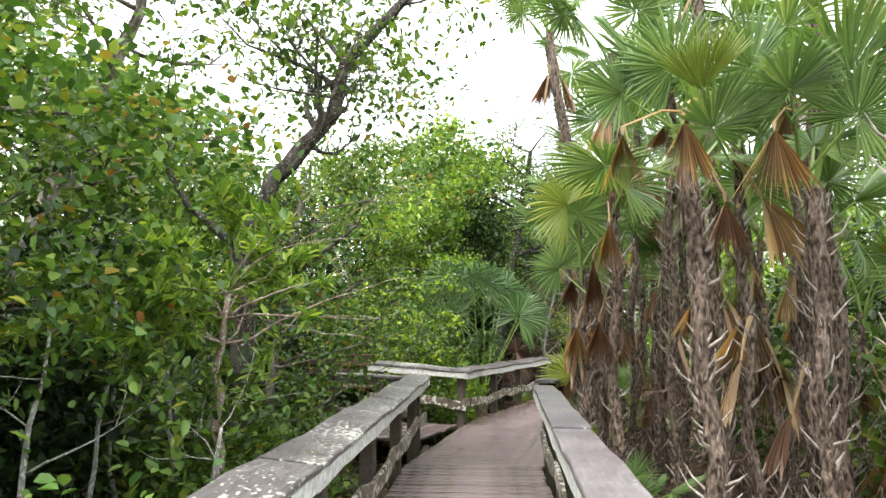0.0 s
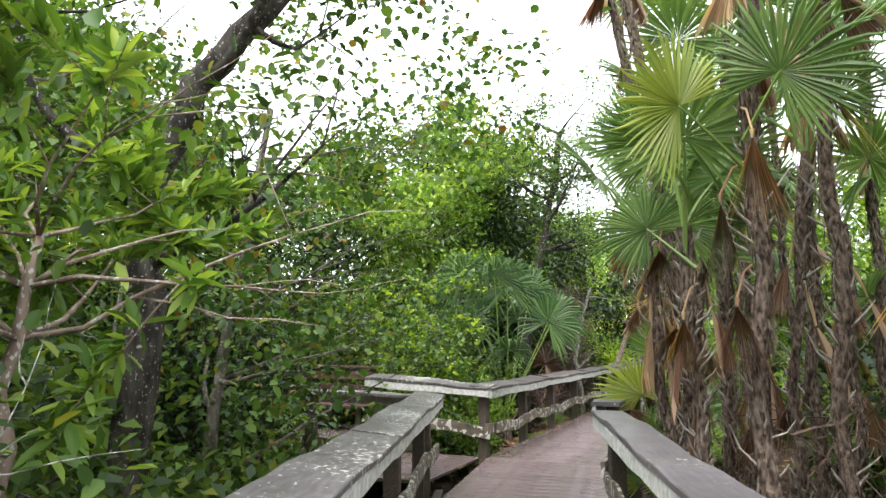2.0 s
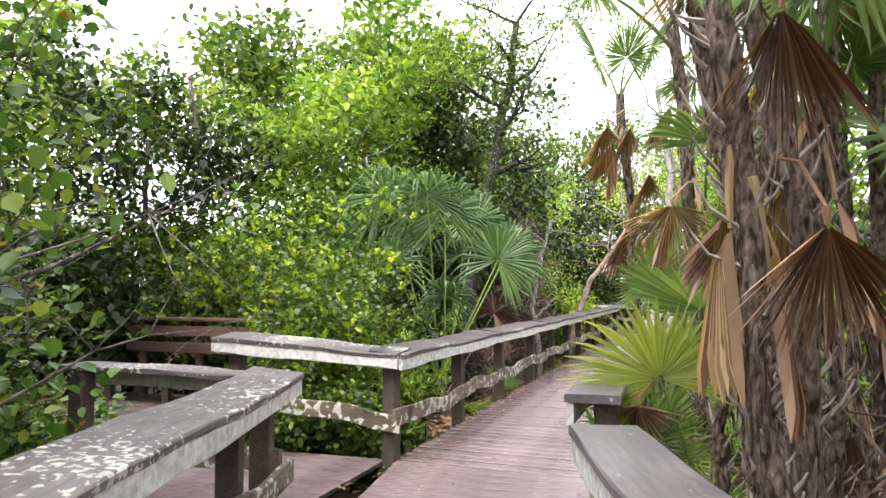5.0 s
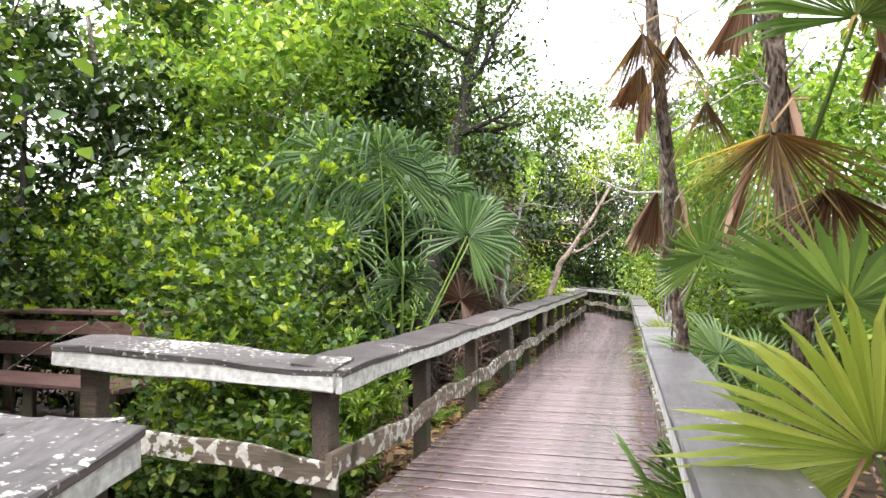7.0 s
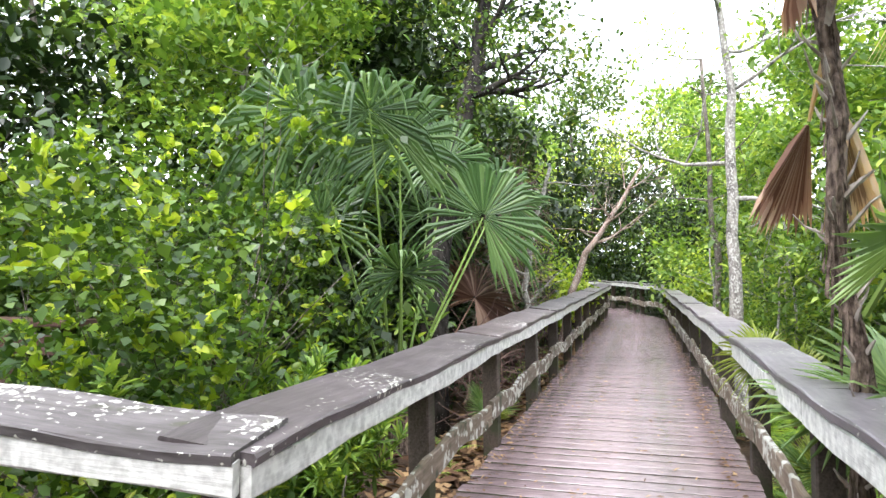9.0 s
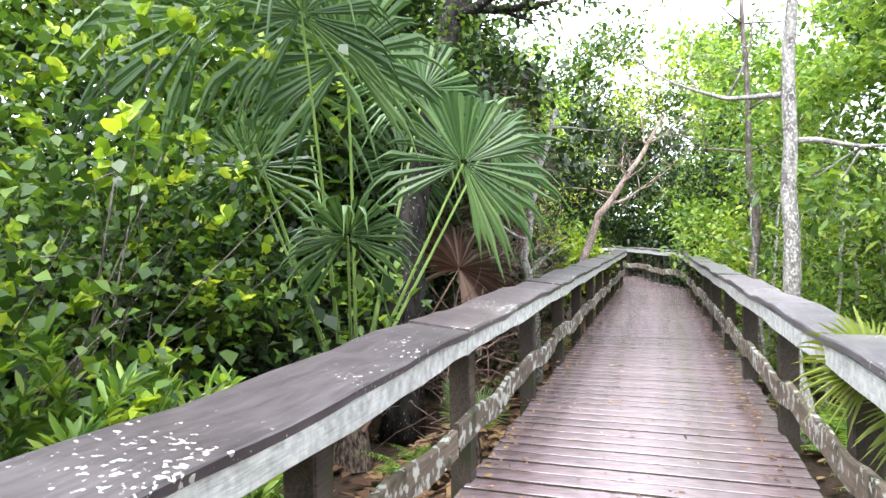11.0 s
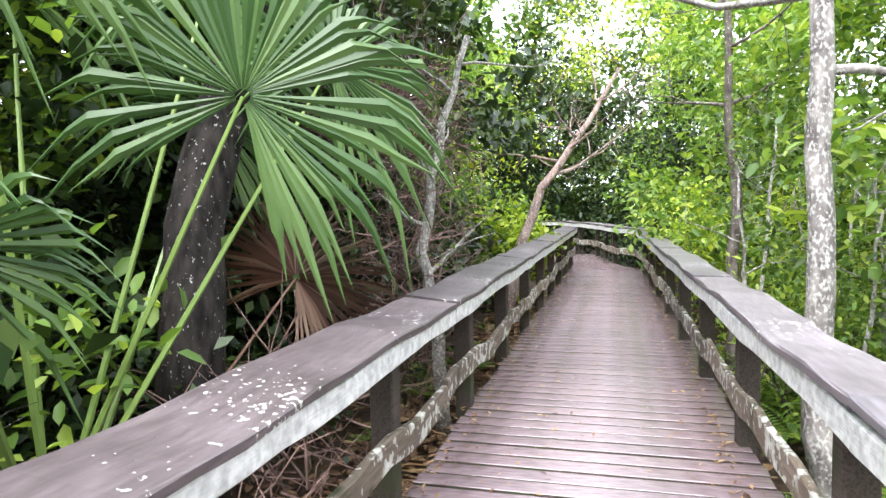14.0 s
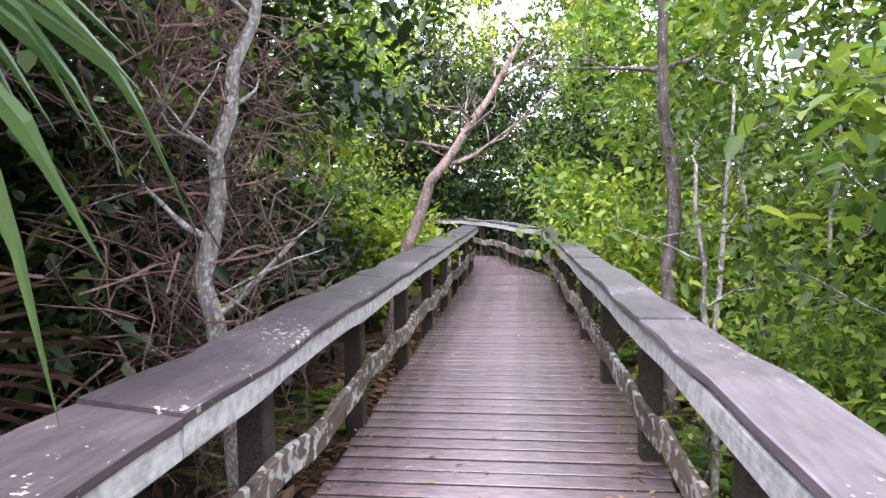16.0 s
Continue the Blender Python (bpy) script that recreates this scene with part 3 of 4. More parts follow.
# ---- bench beside the platform ----
def bench(p, q):
    ob = root("bench", "brown timber bench with slatted back beside the platform", "bench", (0, 0, 0))
    p, q = Vector(p), Vector(q)
    x = (q - p).normalized()
    back = Vector((x.y, -x.x, 0))
    if back.y < 0:
        back = -back
    rng = random.Random(5)
    for nm, off, z, w, t in (("seat", 0.0, 0.46, 0.28, 0.045), ("seat", 0.3, 0.46, 0.28, 0.045), ("back_slat", 0.48, 0.74, 0.04, 0.15), ("back_slat", 0.52, 0.98, 0.04, 0.15), ("cap_board", 0.6, 1.15, 0.28, 0.045)):
        sh = Shape()
        plank(sh, (q - p).length, w, t, 0.008, 6, 0.003, 0, rng)
        child(ob, nm, sh.mesh(nm, [M_BENCH]), along(p + back * off + Vector((0, 0, z)), q + back * off + Vector((0, 0, z))))
    for f in (0.08, 0.5, 0.92):
        c = p.lerp(q, f)
        sh = Shape()
        plank(sh, 1.52, 0.1, 0.1, 0.008)
        child(ob, "leg", sh.mesh("leg", [M_POST]), Matrix.Translation(c + back * 0.6 - Vector((0, 0, 0.4))) @ pose(0, 0, 0, 0, -90, 0))
        sh = Shape()
        plank(sh, 0.84, 0.1, 0.1, 0.008)
        child(ob, "leg", sh.mesh("leg", [M_POST]), Matrix.Translation(c - Vector((0, 0, 0.4))) @ pose(0, 0, 0, 0, -90, 0))
    return ob


BACK = Vector((0.327, 0.945, 0))
SEAT_END = CORNER + SIDE * 2.7 + BACK * 1.7
bench(SEAT_END, SEAT_END + SIDE * 2.7 + BACK * 0.4)


# ---- plants: leaf settings are leaves a tip, spread, length, width ratio, material, whorled ----
ROUND = (22, 0.2, 0.075, 0.85, M_LEAF_ROUND, False)
Z0 = GROUND

# trees beside the first stretch
tree("slim_tree", "small tree with mottled pale stem and whorled narrow leaves", (-1.78, 5.15, Z0), [(0, 0, 0), (0.06, 0.05, 0.9), (0.02, 0, 1.7), (0.08, 0.05, 2.5)], 0.055, 15, (26, 0.16, 0.14, 0.27, M_LEAF_FRESH, True), 11, M_BARK_PINK, depth=1, limb_len=0.95, low=0.78, lift=-0.02)
tree("round_leaf_tree", "spreading tree with round glossy leaves, some yellow", (-3.1, 3.2, Z0), [(0, 0, 0), (-0.1, 0.1, 1.5), (0.1, 0.2, 2.8), (0.3, 0.3, 4.2)], 0.07, 11, ROUND, 12, M_BARK, depth=2, limb_len=1.1, low=0.2, lift=0.05)
tree("round_leaf_tree", "spreading tree with round glossy leaves above the railing", (-2.4, 8.7, Z0), [(0, 0, 0), (0.15, 0, 1.2), (0.2, 0.1, 2.3), (0.5, 0.2, 4.4)], 0.075, 10, ROUND, 13, M_BARK, depth=2, limb_len=1.5, low=0.25, lift=0.08,
     extra=(((0.2, 0, 2.3), (1, -0.6, 0.25), 1.5), ((0.3, 0.1, 3.0), (0.8, 0.5, 0.6), 1.6), ((0.3, 0.1, 3.2), (0.5, -0.7, 0.8), 1.6)))
tree("leaning_tree", "large dark lichened tree leaning over with twisting limbs", (-2.1, 7.0, Z0), [(0, 0, 0), (-0.08, 0.05, 1.2), (-0.02, 0, 2.4), (-0.1, 0, 3.1), (0.3, -0.1, 3.8), (0.9, -0.2, 4.5), (1.05, -0.2, 5.1), (1.7, -0.1, 5.9)], 0.15, 8, (9, 0.2, 0.10, 0.55, M_LEAF_MID, False), 14, M_BARK_FLECKED, depth=2, limb_len=1.1, low=0.6, wander=0.5,
     extra=(((0.3, -0.1, 3.8), (1.0, -0.2, 0.3), 1.5), ((-0.1, 0, 3.1), (-0.8, -0.3, 0.8), 1.8), ((-0.02, 0, 2.6), (0.9, -0.6, 0.25), 1.2)))
tree("bare_limbed_tree", "old tree with twisting grey limbs against the sky", (-5.2, 7.5, Z0), [(0, 0, 0), (0.2, 0, 2.5), (0.6, 0.3, 4.4), (1.4, 0.3, 6.2), (1.6, 0.2, 8.0)], 0.13, 8, (8, 0.2, 0.11, 0.55, M_LEAF_MID, False), 15, M_BARK, depth=2, limb_len=1.7, low=0.4, wander=0.5)

# reusable woodland trees
PROTO = [
    tree("woodland_tree", "tall woodland tree with dense small green leaves", (-6.0, 12.0, Z0), [(0, 0, 0), (0.1, 0.1, 2), (-0.1, 0.2, 4), (0.2, 0, 6.0)], 0.11, 13, (19, 0.22, 0.165, 0.58, M_LEAF_MID, False), 21, M_BARK, limb_len=1.5, low=0.06, twigs=False, fine=False),
    tree("woodland_tree", "bushy woodland tree with green leaves toned dark as in shade", (-4.5, 18.2, Z0), [(0, 0, 0), (-0.1, 0.1, 1.5), (0.1, 0.2, 3), (0.2, 0, 4.8)], 0.09, 13, (19, 0.22, 0.165, 0.58, M_LEAF_SHADED, False), 22, M_BARK_DARK, limb_len=1.5, low=0.04, twigs=False, fine=False),
    tree("woodland_tree", "light-crowned woodland tree with fresh green leaves", (7.5, 18.0, Z0), [(0, 0, 0), (0.1, -0.1, 2), (0.1, 0.2, 4), (0, 0, 5.2)], 0.06, 12, (18, 0.2, 0.15, 0.52, M_LEAF_FRESH, False), 23, M_BARK_PALE, limb_len=1.2, low=0.06, twigs=False, fine=False),
]
for o in PROTO:
    tagged(o, group="woodland trees")
rw = random.Random(3)
SPOTS = [  # which, x, y, size
    (0, -5.5, 3.5, 1.1), (1, -4.2, 5.6, 0.62), (1, -3.2, 10.6, 0.55), (0, -5.6, 10.0, 0.85), (0, -7.0, 11.5, 1.2),
    (0, -8.5, 15.0, 1.0), (2, -6.5, 16.5, 1.1), (0, -4.0, 20.0, 1.15), (2, -1.2, 20.2, 1.25), (2, 0.2, 22.8, 1.4), (0, -3.0, 26.5, 1.5), (1, 0.7, 24.2, 1.35), (0, 2.6, 27.5, 1.35),
    (2, 4.0, 30.5, 1.2), (2, 5.2, 35.0, 1.3), (1, 7.6, 40.5, 1.3), (0, 11.0, 43.0, 1.5), (0, 14.0, 38.0, 1.3), (2, 12.6, 33.0, 1.2), (1, 11.6, 29.8, 0.85), (1, 10.6, 40.0, 1.2), (1, 13.0, 36.0, 0.9),
    (2, 9.9, 24.5, 1.1), (2, 8.9, 20.6, 0.95), (2, 11.0, 27.0, 1.2), (1, 12.5, 21.5, 1.1), (2, 10.0, 17.2, 1.05), (2, 7.2, 14.6, 0.8), (1, 10.0, 12.0, 0.9), (1, 8.0, 8.0, 0.9),
    (1, 0.6, 21.4, 1.0), (2, -0.4, 19.0, 0.9), (1, 0.9, 22.6, 1.0), (1, 2.4, 25.6, 1.0)]
for which, x, y, s in SPOTS:
    if -0.5 < (Vector((x, y, 0)) - CORNER).dot(V) < 2.5 and 0 < y < 34:
        continue
    copy_thing(PROTO[which], pose(x, y, Z0 - 0.02, 0, 0, rw.uniform(0, 360)) @ Matrix.Scale(s * rw.uniform(0.93, 1.07), 4))

# shrubs beside and beyond the platform
bush("cocoplum_bush", "bright yellow-green rounded bush with oval leaves", (-2.3, 17.2, Z0), (1.9, 1.0, 3.6), 18, (16, 0.16, 0.085, 0.75, M_LEAF_COCO, False), 31, M_BARK, shoots=M_LEAF_BRIGHT)
bush("cocoplum_bush", "bright green rounded bush rising behind the platform", (-0.55, 14.45, Z0), (0.95, 1.0, 2.75), 17, (16, 0.14, 0.075, 0.78, M_LEAF_COCO, False), 32, M_BARK, shoots=M_LEAF_BRIGHT)
bush("cocoplum_bush", "tall bright green bush with oval leaves", (-1.0, 16.3, Z0), (1.5, 1.1, 5.0), 18, (16, 0.2, 0.085, 0.7, M_LEAF_COCO, False), 33, M_BARK, shoots=M_LEAF_BRIGHT)
bush("cocoplum_bush", "bright green bush behind the bench", (-4.9, 18.3, Z0), (2.0, 1.2, 3.7), 14, (14, 0.2, 0.10, 0.7, M_LEAF_COCO, False), 34, M_BARK, shoots=M_LEAF_BRIGHT)
bush("low_bush", "low oval-leaved plants under the railing", (-0.35, 13.45, Z0), (1.1, 0.75, 1.1), 12, (16, 0.12, 0.075, 0.75, M_LEAF_MID, False), 35, M_BARK, fine=True)
bush("willowy_bush", "small bush with narrow fresh green leaves", (0.2, 14.2, Z0), (1.0, 0.95, 2.0), 30, (30, 0.15, 0.13, 0.2, M_LEAF_FRESH, True), 36, M_BARK, depth=1, fine=True)
bush("understory_bush", "dark mixed undergrowth beside the railing", (-1.75, 3.6, Z0), (0.7, 1.5, 1.1), 9, (14, 0.20, 0.121, 0.6, M_LEAF_MID, False), 37, M_BARK)
bush("understory_bush", "green undergrowth below the round-leaved tree", (-2.0, 7.2, Z0), (1.0, 1.8, 1.6), 10, (14, 0.20, 0.115, 0.6, M_LEAF_MID, False), 38, M_BARK)
bush("understory_bush", "undergrowth filling the gap by the platform", (-3.2, 11.6, Z0), (1.5, 1.2, 1.7), 9, (16, 0.20, 0.115, 0.6, M_LEAF_ROUND, False), 39, M_BARK)
bush("understory_bush", "leafy undergrowth beyond the palm trunks", (5.6, 9.0, Z0), (2.0, 3.0, 2.4), 12, (14, 0.26, 0.149, 0.5, M_LEAF_MID, False), 40, M_BARK)
bush("understory_bush", "leafy green undergrowth by the pale trunk", (6.7, 19.2, Z0), (0.9, 2.0, 1.9), 12, (18, 0.2, 0.09, 0.45, M_LEAF_FRESH, False), 41, M_BARK)
bush("understory_bush", "bright undergrowth along the far railing", (8.2, 23.3, Z0), (1.2, 2.6, 2.4), 11, (20, 0.24, 0.10, 0.5, M_LEAF_BRIGHT, False), 42, M_BARK)
bush("understory_bush", "bright green shrub near the far bend", (5.3, 27.4, Z0), (0.9, 1.6, 2.3), 10, (18, 0.22, 0.135, 0.6, M_LEAF_BRIGHT, False), 43, M_BARK)
bush("understory_bush", "shrub at the end of the walk, its leaves in shade tones", (8.6, 39.0, Z0), (3.0, 1.2, 3.2), 12, (18, 0.33, 0.189, 0.5, M_LEAF_SHADED, False), 44, M_BARK)
bush("understory_bush", "leafy shrub beside the far bend, coloured dark as if shaded", (11.4, 34.0, Z0), (1.4, 3.0, 2.8), 11, (18, 0.30, 0.176, 0.5, M_LEAF_SHADED, False), 45, M_BARK)

FILL = bush("understory_bush", "dense undergrowth in the wood, coloured dark for deep shade", (-4.6, 2.0, Z0), (1.9, 1.9, 2.9), 12, (13, 0.3, 0.16, 0.55, M_LEAF_SHADED, False), 46, M_BARK_DARK)
FILL2 = bush("understory_bush", "dense green undergrowth in the wood", (-3.9, 8.0, Z0), (1.9, 1.9, 2.9), 12, (13, 0.28, 0.15, 0.55, M_LEAF_MID, False), 47, M_BARK)
for o in (FILL, FILL2):
    tagged(o, group="understory bushes")
GREEN_FILL = ((-3.2, 0.5, 1.0), (-5.6, 6.5, 1.2), (-6.0, 13.5, 1.2), (-2.0, 18.6, 1.1), (4.0, 27.8, 0.9), (9.6, 22.6, 1.0), (8.0, 17.4, 1.0), (5.9, 5.5, 1.2), (10.1, 26.0, 0.8), (5.6, 33.0, 1.0))
# bushes whose dark leaf colour stands for shade in the wood's depth
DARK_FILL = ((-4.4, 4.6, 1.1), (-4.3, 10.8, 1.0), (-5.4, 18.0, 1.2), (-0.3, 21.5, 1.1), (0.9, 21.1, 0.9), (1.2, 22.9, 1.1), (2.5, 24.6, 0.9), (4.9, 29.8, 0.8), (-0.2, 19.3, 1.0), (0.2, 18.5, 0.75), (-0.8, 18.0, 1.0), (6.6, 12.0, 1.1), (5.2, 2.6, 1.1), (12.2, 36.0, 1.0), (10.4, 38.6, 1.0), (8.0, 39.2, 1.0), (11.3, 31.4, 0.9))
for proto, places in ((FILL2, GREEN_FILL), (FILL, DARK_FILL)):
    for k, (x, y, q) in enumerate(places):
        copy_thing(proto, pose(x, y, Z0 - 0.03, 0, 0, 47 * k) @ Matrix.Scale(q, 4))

# vine-covered tree with a level limb, and the trunks past it
tree("vine_clad_tree", "dark trunk wrapped in vines with a level overgrown limb", (1.45, 18.25, Z0), [(0, 0, 0), (0.03, 0.05, 1.6), (0.3, 0.45, 3.2), (0.62, 0.8, 4.4), (0.95, 1.0, 5.8), (1.2, 1.1, 7.6)], 0.2, 11, (13, 0.17, 0.08, 0.6, M_LEAF_MID, False), 51, M_BARK_BLACK, limb_len=1.3, low=0.62, depth=2, wrap=(3.4, 7.6, 150),
     extra=(((0.62, 0.8, 4.4), (1.0, -0.1, 0.12), 1.1), ((0.65, 0.8, 4.5), (1.0, 0.1, 0.05), 1.2)))
tree("pale_trunk_tree", "slim tree with pale lichen-covered trunk", (5.12, 17.8, Z0), [(0.1, -0.15, 0), (0.02, 0, 0.7), (0.05, 0.05, 2.4), (0.1, 0.1, 4.2), (-0.1, 0.2, 6.2)], 0.105, 7, (5, 0.15, 0.09, 0.45, M_LEAF_FRESH, False), 53, M_BARK_PALE, low=0.55, limb_len=1.4, wander=0.5)
tree("slim_trunk_tree", "slim mottled tree trunk beside the walk", (6.85, 21.4, Z0), [(0, 0, 0), (0.02, 0, 1.5), (-0.05, 0.05, 3.2), (-0.15, 0.1, 5.8)], 0.085, 7, (5, 0.16, 0.09, 0.45, M_LEAF_FRESH, False), 54, M_BARK, low=0.6, limb_len=1.1)
tree("lichened_tree", "slender grey lichened tree with thin bare limbs", (3.2, 20.15, Z0), [(0, 0, 0), (0.0, 0, 0.9), (-0.12, 0.02, 1.7), (0.02, 0, 2.6), (0.3, 0, 3.6)], 0.075, 6, (4, 0.12, 0.07, 0.6, M_LEAF_MID, False), 55, M_BARK_PALE, low=0.4, limb_len=0.8, depth=1)
tree("leaning_trunk_tree", "brown trunk leaning across towards the far bend", (5.05, 25.3, Z0), [(0, 0, 0), (0.25, 0.1, 1.2), (0.75, 0.3, 2.4), (1.5, 0.5, 3.3), (2.4, 0.8, 4.6)], 0.11, 8, (12, 0.22, 0.10, 0.5, M_LEAF_BRIGHT, False), 56, M_BARK_PINK, low=0.5, limb_len=1.2)
for k, (x, y, h, dx) in enumerate(((7.2, 20.2, 2.6, 0.25), (7.9, 21.3, 2.2, -0.35), (6.0, 18.6, 2.0, 0.3), (-2.7, 5.0, 2.4, 0.2), (-3.0, 6.2, 2.6, -0.1), (-2.5, 3.9, 2.2, 0.15), (-2.9, 7.8, 2.8, 0.2), (6.4, 20.4, 2.9, 0.3), (7.0, 19.3, 2.7, -0.2), (7.7, 20.0, 3.1, 0.25), (6.0, 19.7, 2.3, -0.15), (8.3, 22.4, 3.2, 0.2), (-1.5, 4.2, 1.6, 0.1), (-2.3, 6.0, 2.0, -0.2))):
    tree("sapling", "thin pale sapling stem in the undergrowth", (x, y, Z0), [(0, 0, 0), (dx * 0.5, 0, h * 0.5), (dx, 0.05, h)], 0.028, 4, (5, 0.12, 0.09, 0.5, M_LEAF_MID, False), 60 + k, M_BARK_PALE, depth=1, limb_len=0.6, low=0.6)


def thicket(at, size, n, seed, label):
    """A tangle of thin dead twigs."""
    rng = random.Random(seed)
    sh = Shape()
    for k in range(n):
        p = Vector((rng.gauss(0, size[0]), rng.gauss(0, size[1]), rng.uniform(0, size[2])))
        d = Vector((rng.gauss(0, 1), rng.gauss(0, 1), rng.gauss(0.2, 0.9))).normalized()
        ln, pts = rng.uniform(0.4, 1.3), [p]
        for i in range(4):
            d = (d + Vector((rng.gauss(0, 0.25), rng.gauss(0, 0.25), rng.gauss(-0.05, 0.25)))).normalized()
            pts.append(pts[-1] + d * ln / 4)
        if min(q.z for q in pts) > 0:
            tube(sh, pts, [0.008, 0.007, 0.006, 0.004, 0.002], 3)
    ob = new("twig_thicket", trimmed(sh, at).mesh("twig_thicket", [M_TWIG]))
    ob.location = at
    return tagged(ob, label, "thicket", kind="stuff")


thicket((2.9, 21.4, Z0), (0.4, 0.8, 3.6), 1000, 1, "tangle of reddish-brown dead twigs and vines")
thicket((1.9, 18.4, Z0), (0.3, 0.5, 1.1), 180, 2, "dry twigs lying under the palmetto")
thicket((3.6, 8.0, Z0), (0.9, 2.2, 1.6), 260, 3, "dry twigs and fallen stalks between the palms")

# ---- fan palms beside the first stretch ----
rp = random.Random(17)
HERO_PALMS = [  # x, y, height, lean x, lean y, radius, green, dead
    (1.70, 4.2, 3.1, -0.05, 0.1, 0.09, 5, 1), (2.4, 4.3, 2.95, 0.1, 0.0, 0.085, 4, 1), (3.1, 5.2, 6.4, 0.1, 0.2, 0.085, 7, 3), (2.5, 5.9, 5.8, 0.0, 0.2, 0.07, 6, 2),
    (1.56, 7.1, 2.7, -0.05, 0.1, 0.07, 3, 2), (1.66, 6.5, 4.9, 0.15, 0.1, 0.08, 6, 3), (2.4, 7.0, 5.2, 0.2, 0.2, 0.075, 7, 3), (1.72, 8.25, 2.9, -0.1, 0.15, 0.065, 4, 3), (2.05, 8.5, 6.2, -0.55, 0.3, 0.07, 5, 2),
    (2.35, 9.4, 6.6, -0.75, 0.4, 0.07, 5, 2), (2.7, 9.6, 5.4, 0.3, 0.2, 0.075, 7, 3), (3.1, 8.7, 4.8, 0.2, 0.0, 0.08, 6, 3),
    (2.95, 11.5, 4.2, -0.1, 0.3, 0.075, 5, 4), (3.4, 11.3, 5.2, 0.1, 0.2, 0.08, 7, 5), (2.85, 12.75, 3.9, -0.15, 0.1, 0.06, 3, 5), (3.9, 12.0, 5.0, 0.2, 0.1, 0.08, 7, 5), (3.7, 6.9, 5.6, 0.2, 0.1, 0.08, 7, 3), (4.2, 9.4, 5.2, 0.2, 0.2, 0.08, 7, 3), (2.3, 3.3, 5.6, 0.3, 0.0, 0.08, 7, 3), (3.4, 3.3, 4.2, 0.1, 0, 0.08, 6, 4)]
PALMS = []
for k, (x, y, h, lx, ly, r, g, d) in enumerate(HERO_PALMS):
    PALMS.append(palm((x, y, Z0), h - Z0 - 0.3, (lx, ly), 100 + k, r, g, d))
for k in range(22):
    x, y = rp.uniform(2.1, 4.4), rp.uniform(4.4, 10.5)
    x = max(x, 1.85 + 0.2 * max(0, y - 9))
    palm((x, y, Z0), rp.uniform(2.2, 4.8), (rp.uniform(-0.1, 0.5), rp.uniform(-0.3, 0.5)), 200 + k, rp.uniform(0.04, 0.065), 3, 3, 1.5, "thin fan palm stem among the thicket", 50)


def add_fans(ob, z, spec, seed):
    """Fans on a palm, in its own frame: hub, reach, spread, droop, normal, material; stalks start on the stem near the hub's height plus z."""
    for k, (hub, R, spread, droop, nm, mat) in enumerate(spec):
        s = Shape()
        hub = Vector(hub) - ob.location
        dead = mat in (M_FROND_DEAD, M_FROND_RUST)
        foot = Vector((0.0, 0.0, max(0.3, hub.z + (0.25 if dead else z))))
        if dead:  # the blade hangs from the bent end of its stalk
            tube(s, [foot, hub * 0.5 + foot * 0.5 + Vector((0, 0, 0.08)), hub + Vector((0, 0, 0.05)), hub], [0.008, 0.007, 0.006, 0.005], 5, 1)
            foot = hub + Vector((0.0, 0.0, 0.05))
        fan(s, foot, hub, nm, R, 38 if dead else 42, spread, 0.28 if dead else 0.58, droop, 0.03 if dead else 0.013, 0.011, seed + k, 0, 1, 0.02, 0.35 if dead else 0.2)
        child(ob, "dead_frond" if dead else "frond", s.mesh("frond", [mat, mat if dead else M_PETIOLE]))


OUT = (-0.35, -1.0, 0.35)
add_fans(PALMS[0], -0.35, [((1.5, 4.08, 3.41), 0.48, 290, 0.05, OUT, M_FROND), ((1.17, 4.14, 3.25), 0.4, 290, 0.1, (-0.5, -0.9, 0.5), M_FROND), ((1.62, 3.96, 3.2), 0.5, 100, 0.05, (-0.2, -1, 0.1), M_FROND_YELLOW),
                           ((1.1, 3.9, 2.9), 0.46, 44, 0.0, (-0.3, -1, 0.2), M_FROND_DEAD), ((1.75, 4.0, 2.5), 0.4, 50, 0.0, (-0.2, -1, 0.2), M_FROND_RUST), ((1.48, 3.9, 2.98), 0.5, 60, 0.0, (-0.2, -1, 0.2), M_FROND_DEAD)], 300)
add_fans(PALMS[1], -0.35, [((2.01, 4.09, 3.41), 0.5, 290, 0.05, OUT, M_FROND), ((2.2, 4.0, 3.22), 0.48, 280, 0.15, OUT, M_FROND), ((2.05, 3.93, 2.94), 0.58, 66, 0.0, (-0.3, -1, 0.2), M_FROND_DEAD), ((2.6, 3.98, 3.05), 0.48, 280, 0.1, OUT, M_FROND)], 310)
add_fans(PALMS[4], -0.3, [((1.24, 6.72, 2.85), 0.66, 110, 0.1, (-0.4, -1, 0.1), M_FROND), ((1.30, 7.3, 2.4), 0.5, 280, 0.2, OUT, M_FROND), ((1.42, 7.0, 1.75), 0.45, 50, 0.0, (-0.4, -1, 0.1), M_FROND_DEAD)], 320)
add_fans(PALMS[5], -0.3, [((1.50, 6.5, 2.42), 0.66, 26, 0.0, (-0.4, -1, 0.1), M_FROND_RUST), ((1.52, 6.4, 1.80), 0.52, 54, 0.0, (-0.4, -1, 0.1), M_FROND_RUST), ((1.2, 6.25, 2.92), 0.55, 250, 0.15, OUT, M_FROND_YELLOW), ((1.75, 6.2, 3.1), 0.6, 280, 0.15, OUT, M_FROND), ((1.62, 6.3, 2.75), 0.6, 40, 0.0, (-0.4, -1, 0.1), M_FROND_DEAD)], 325)
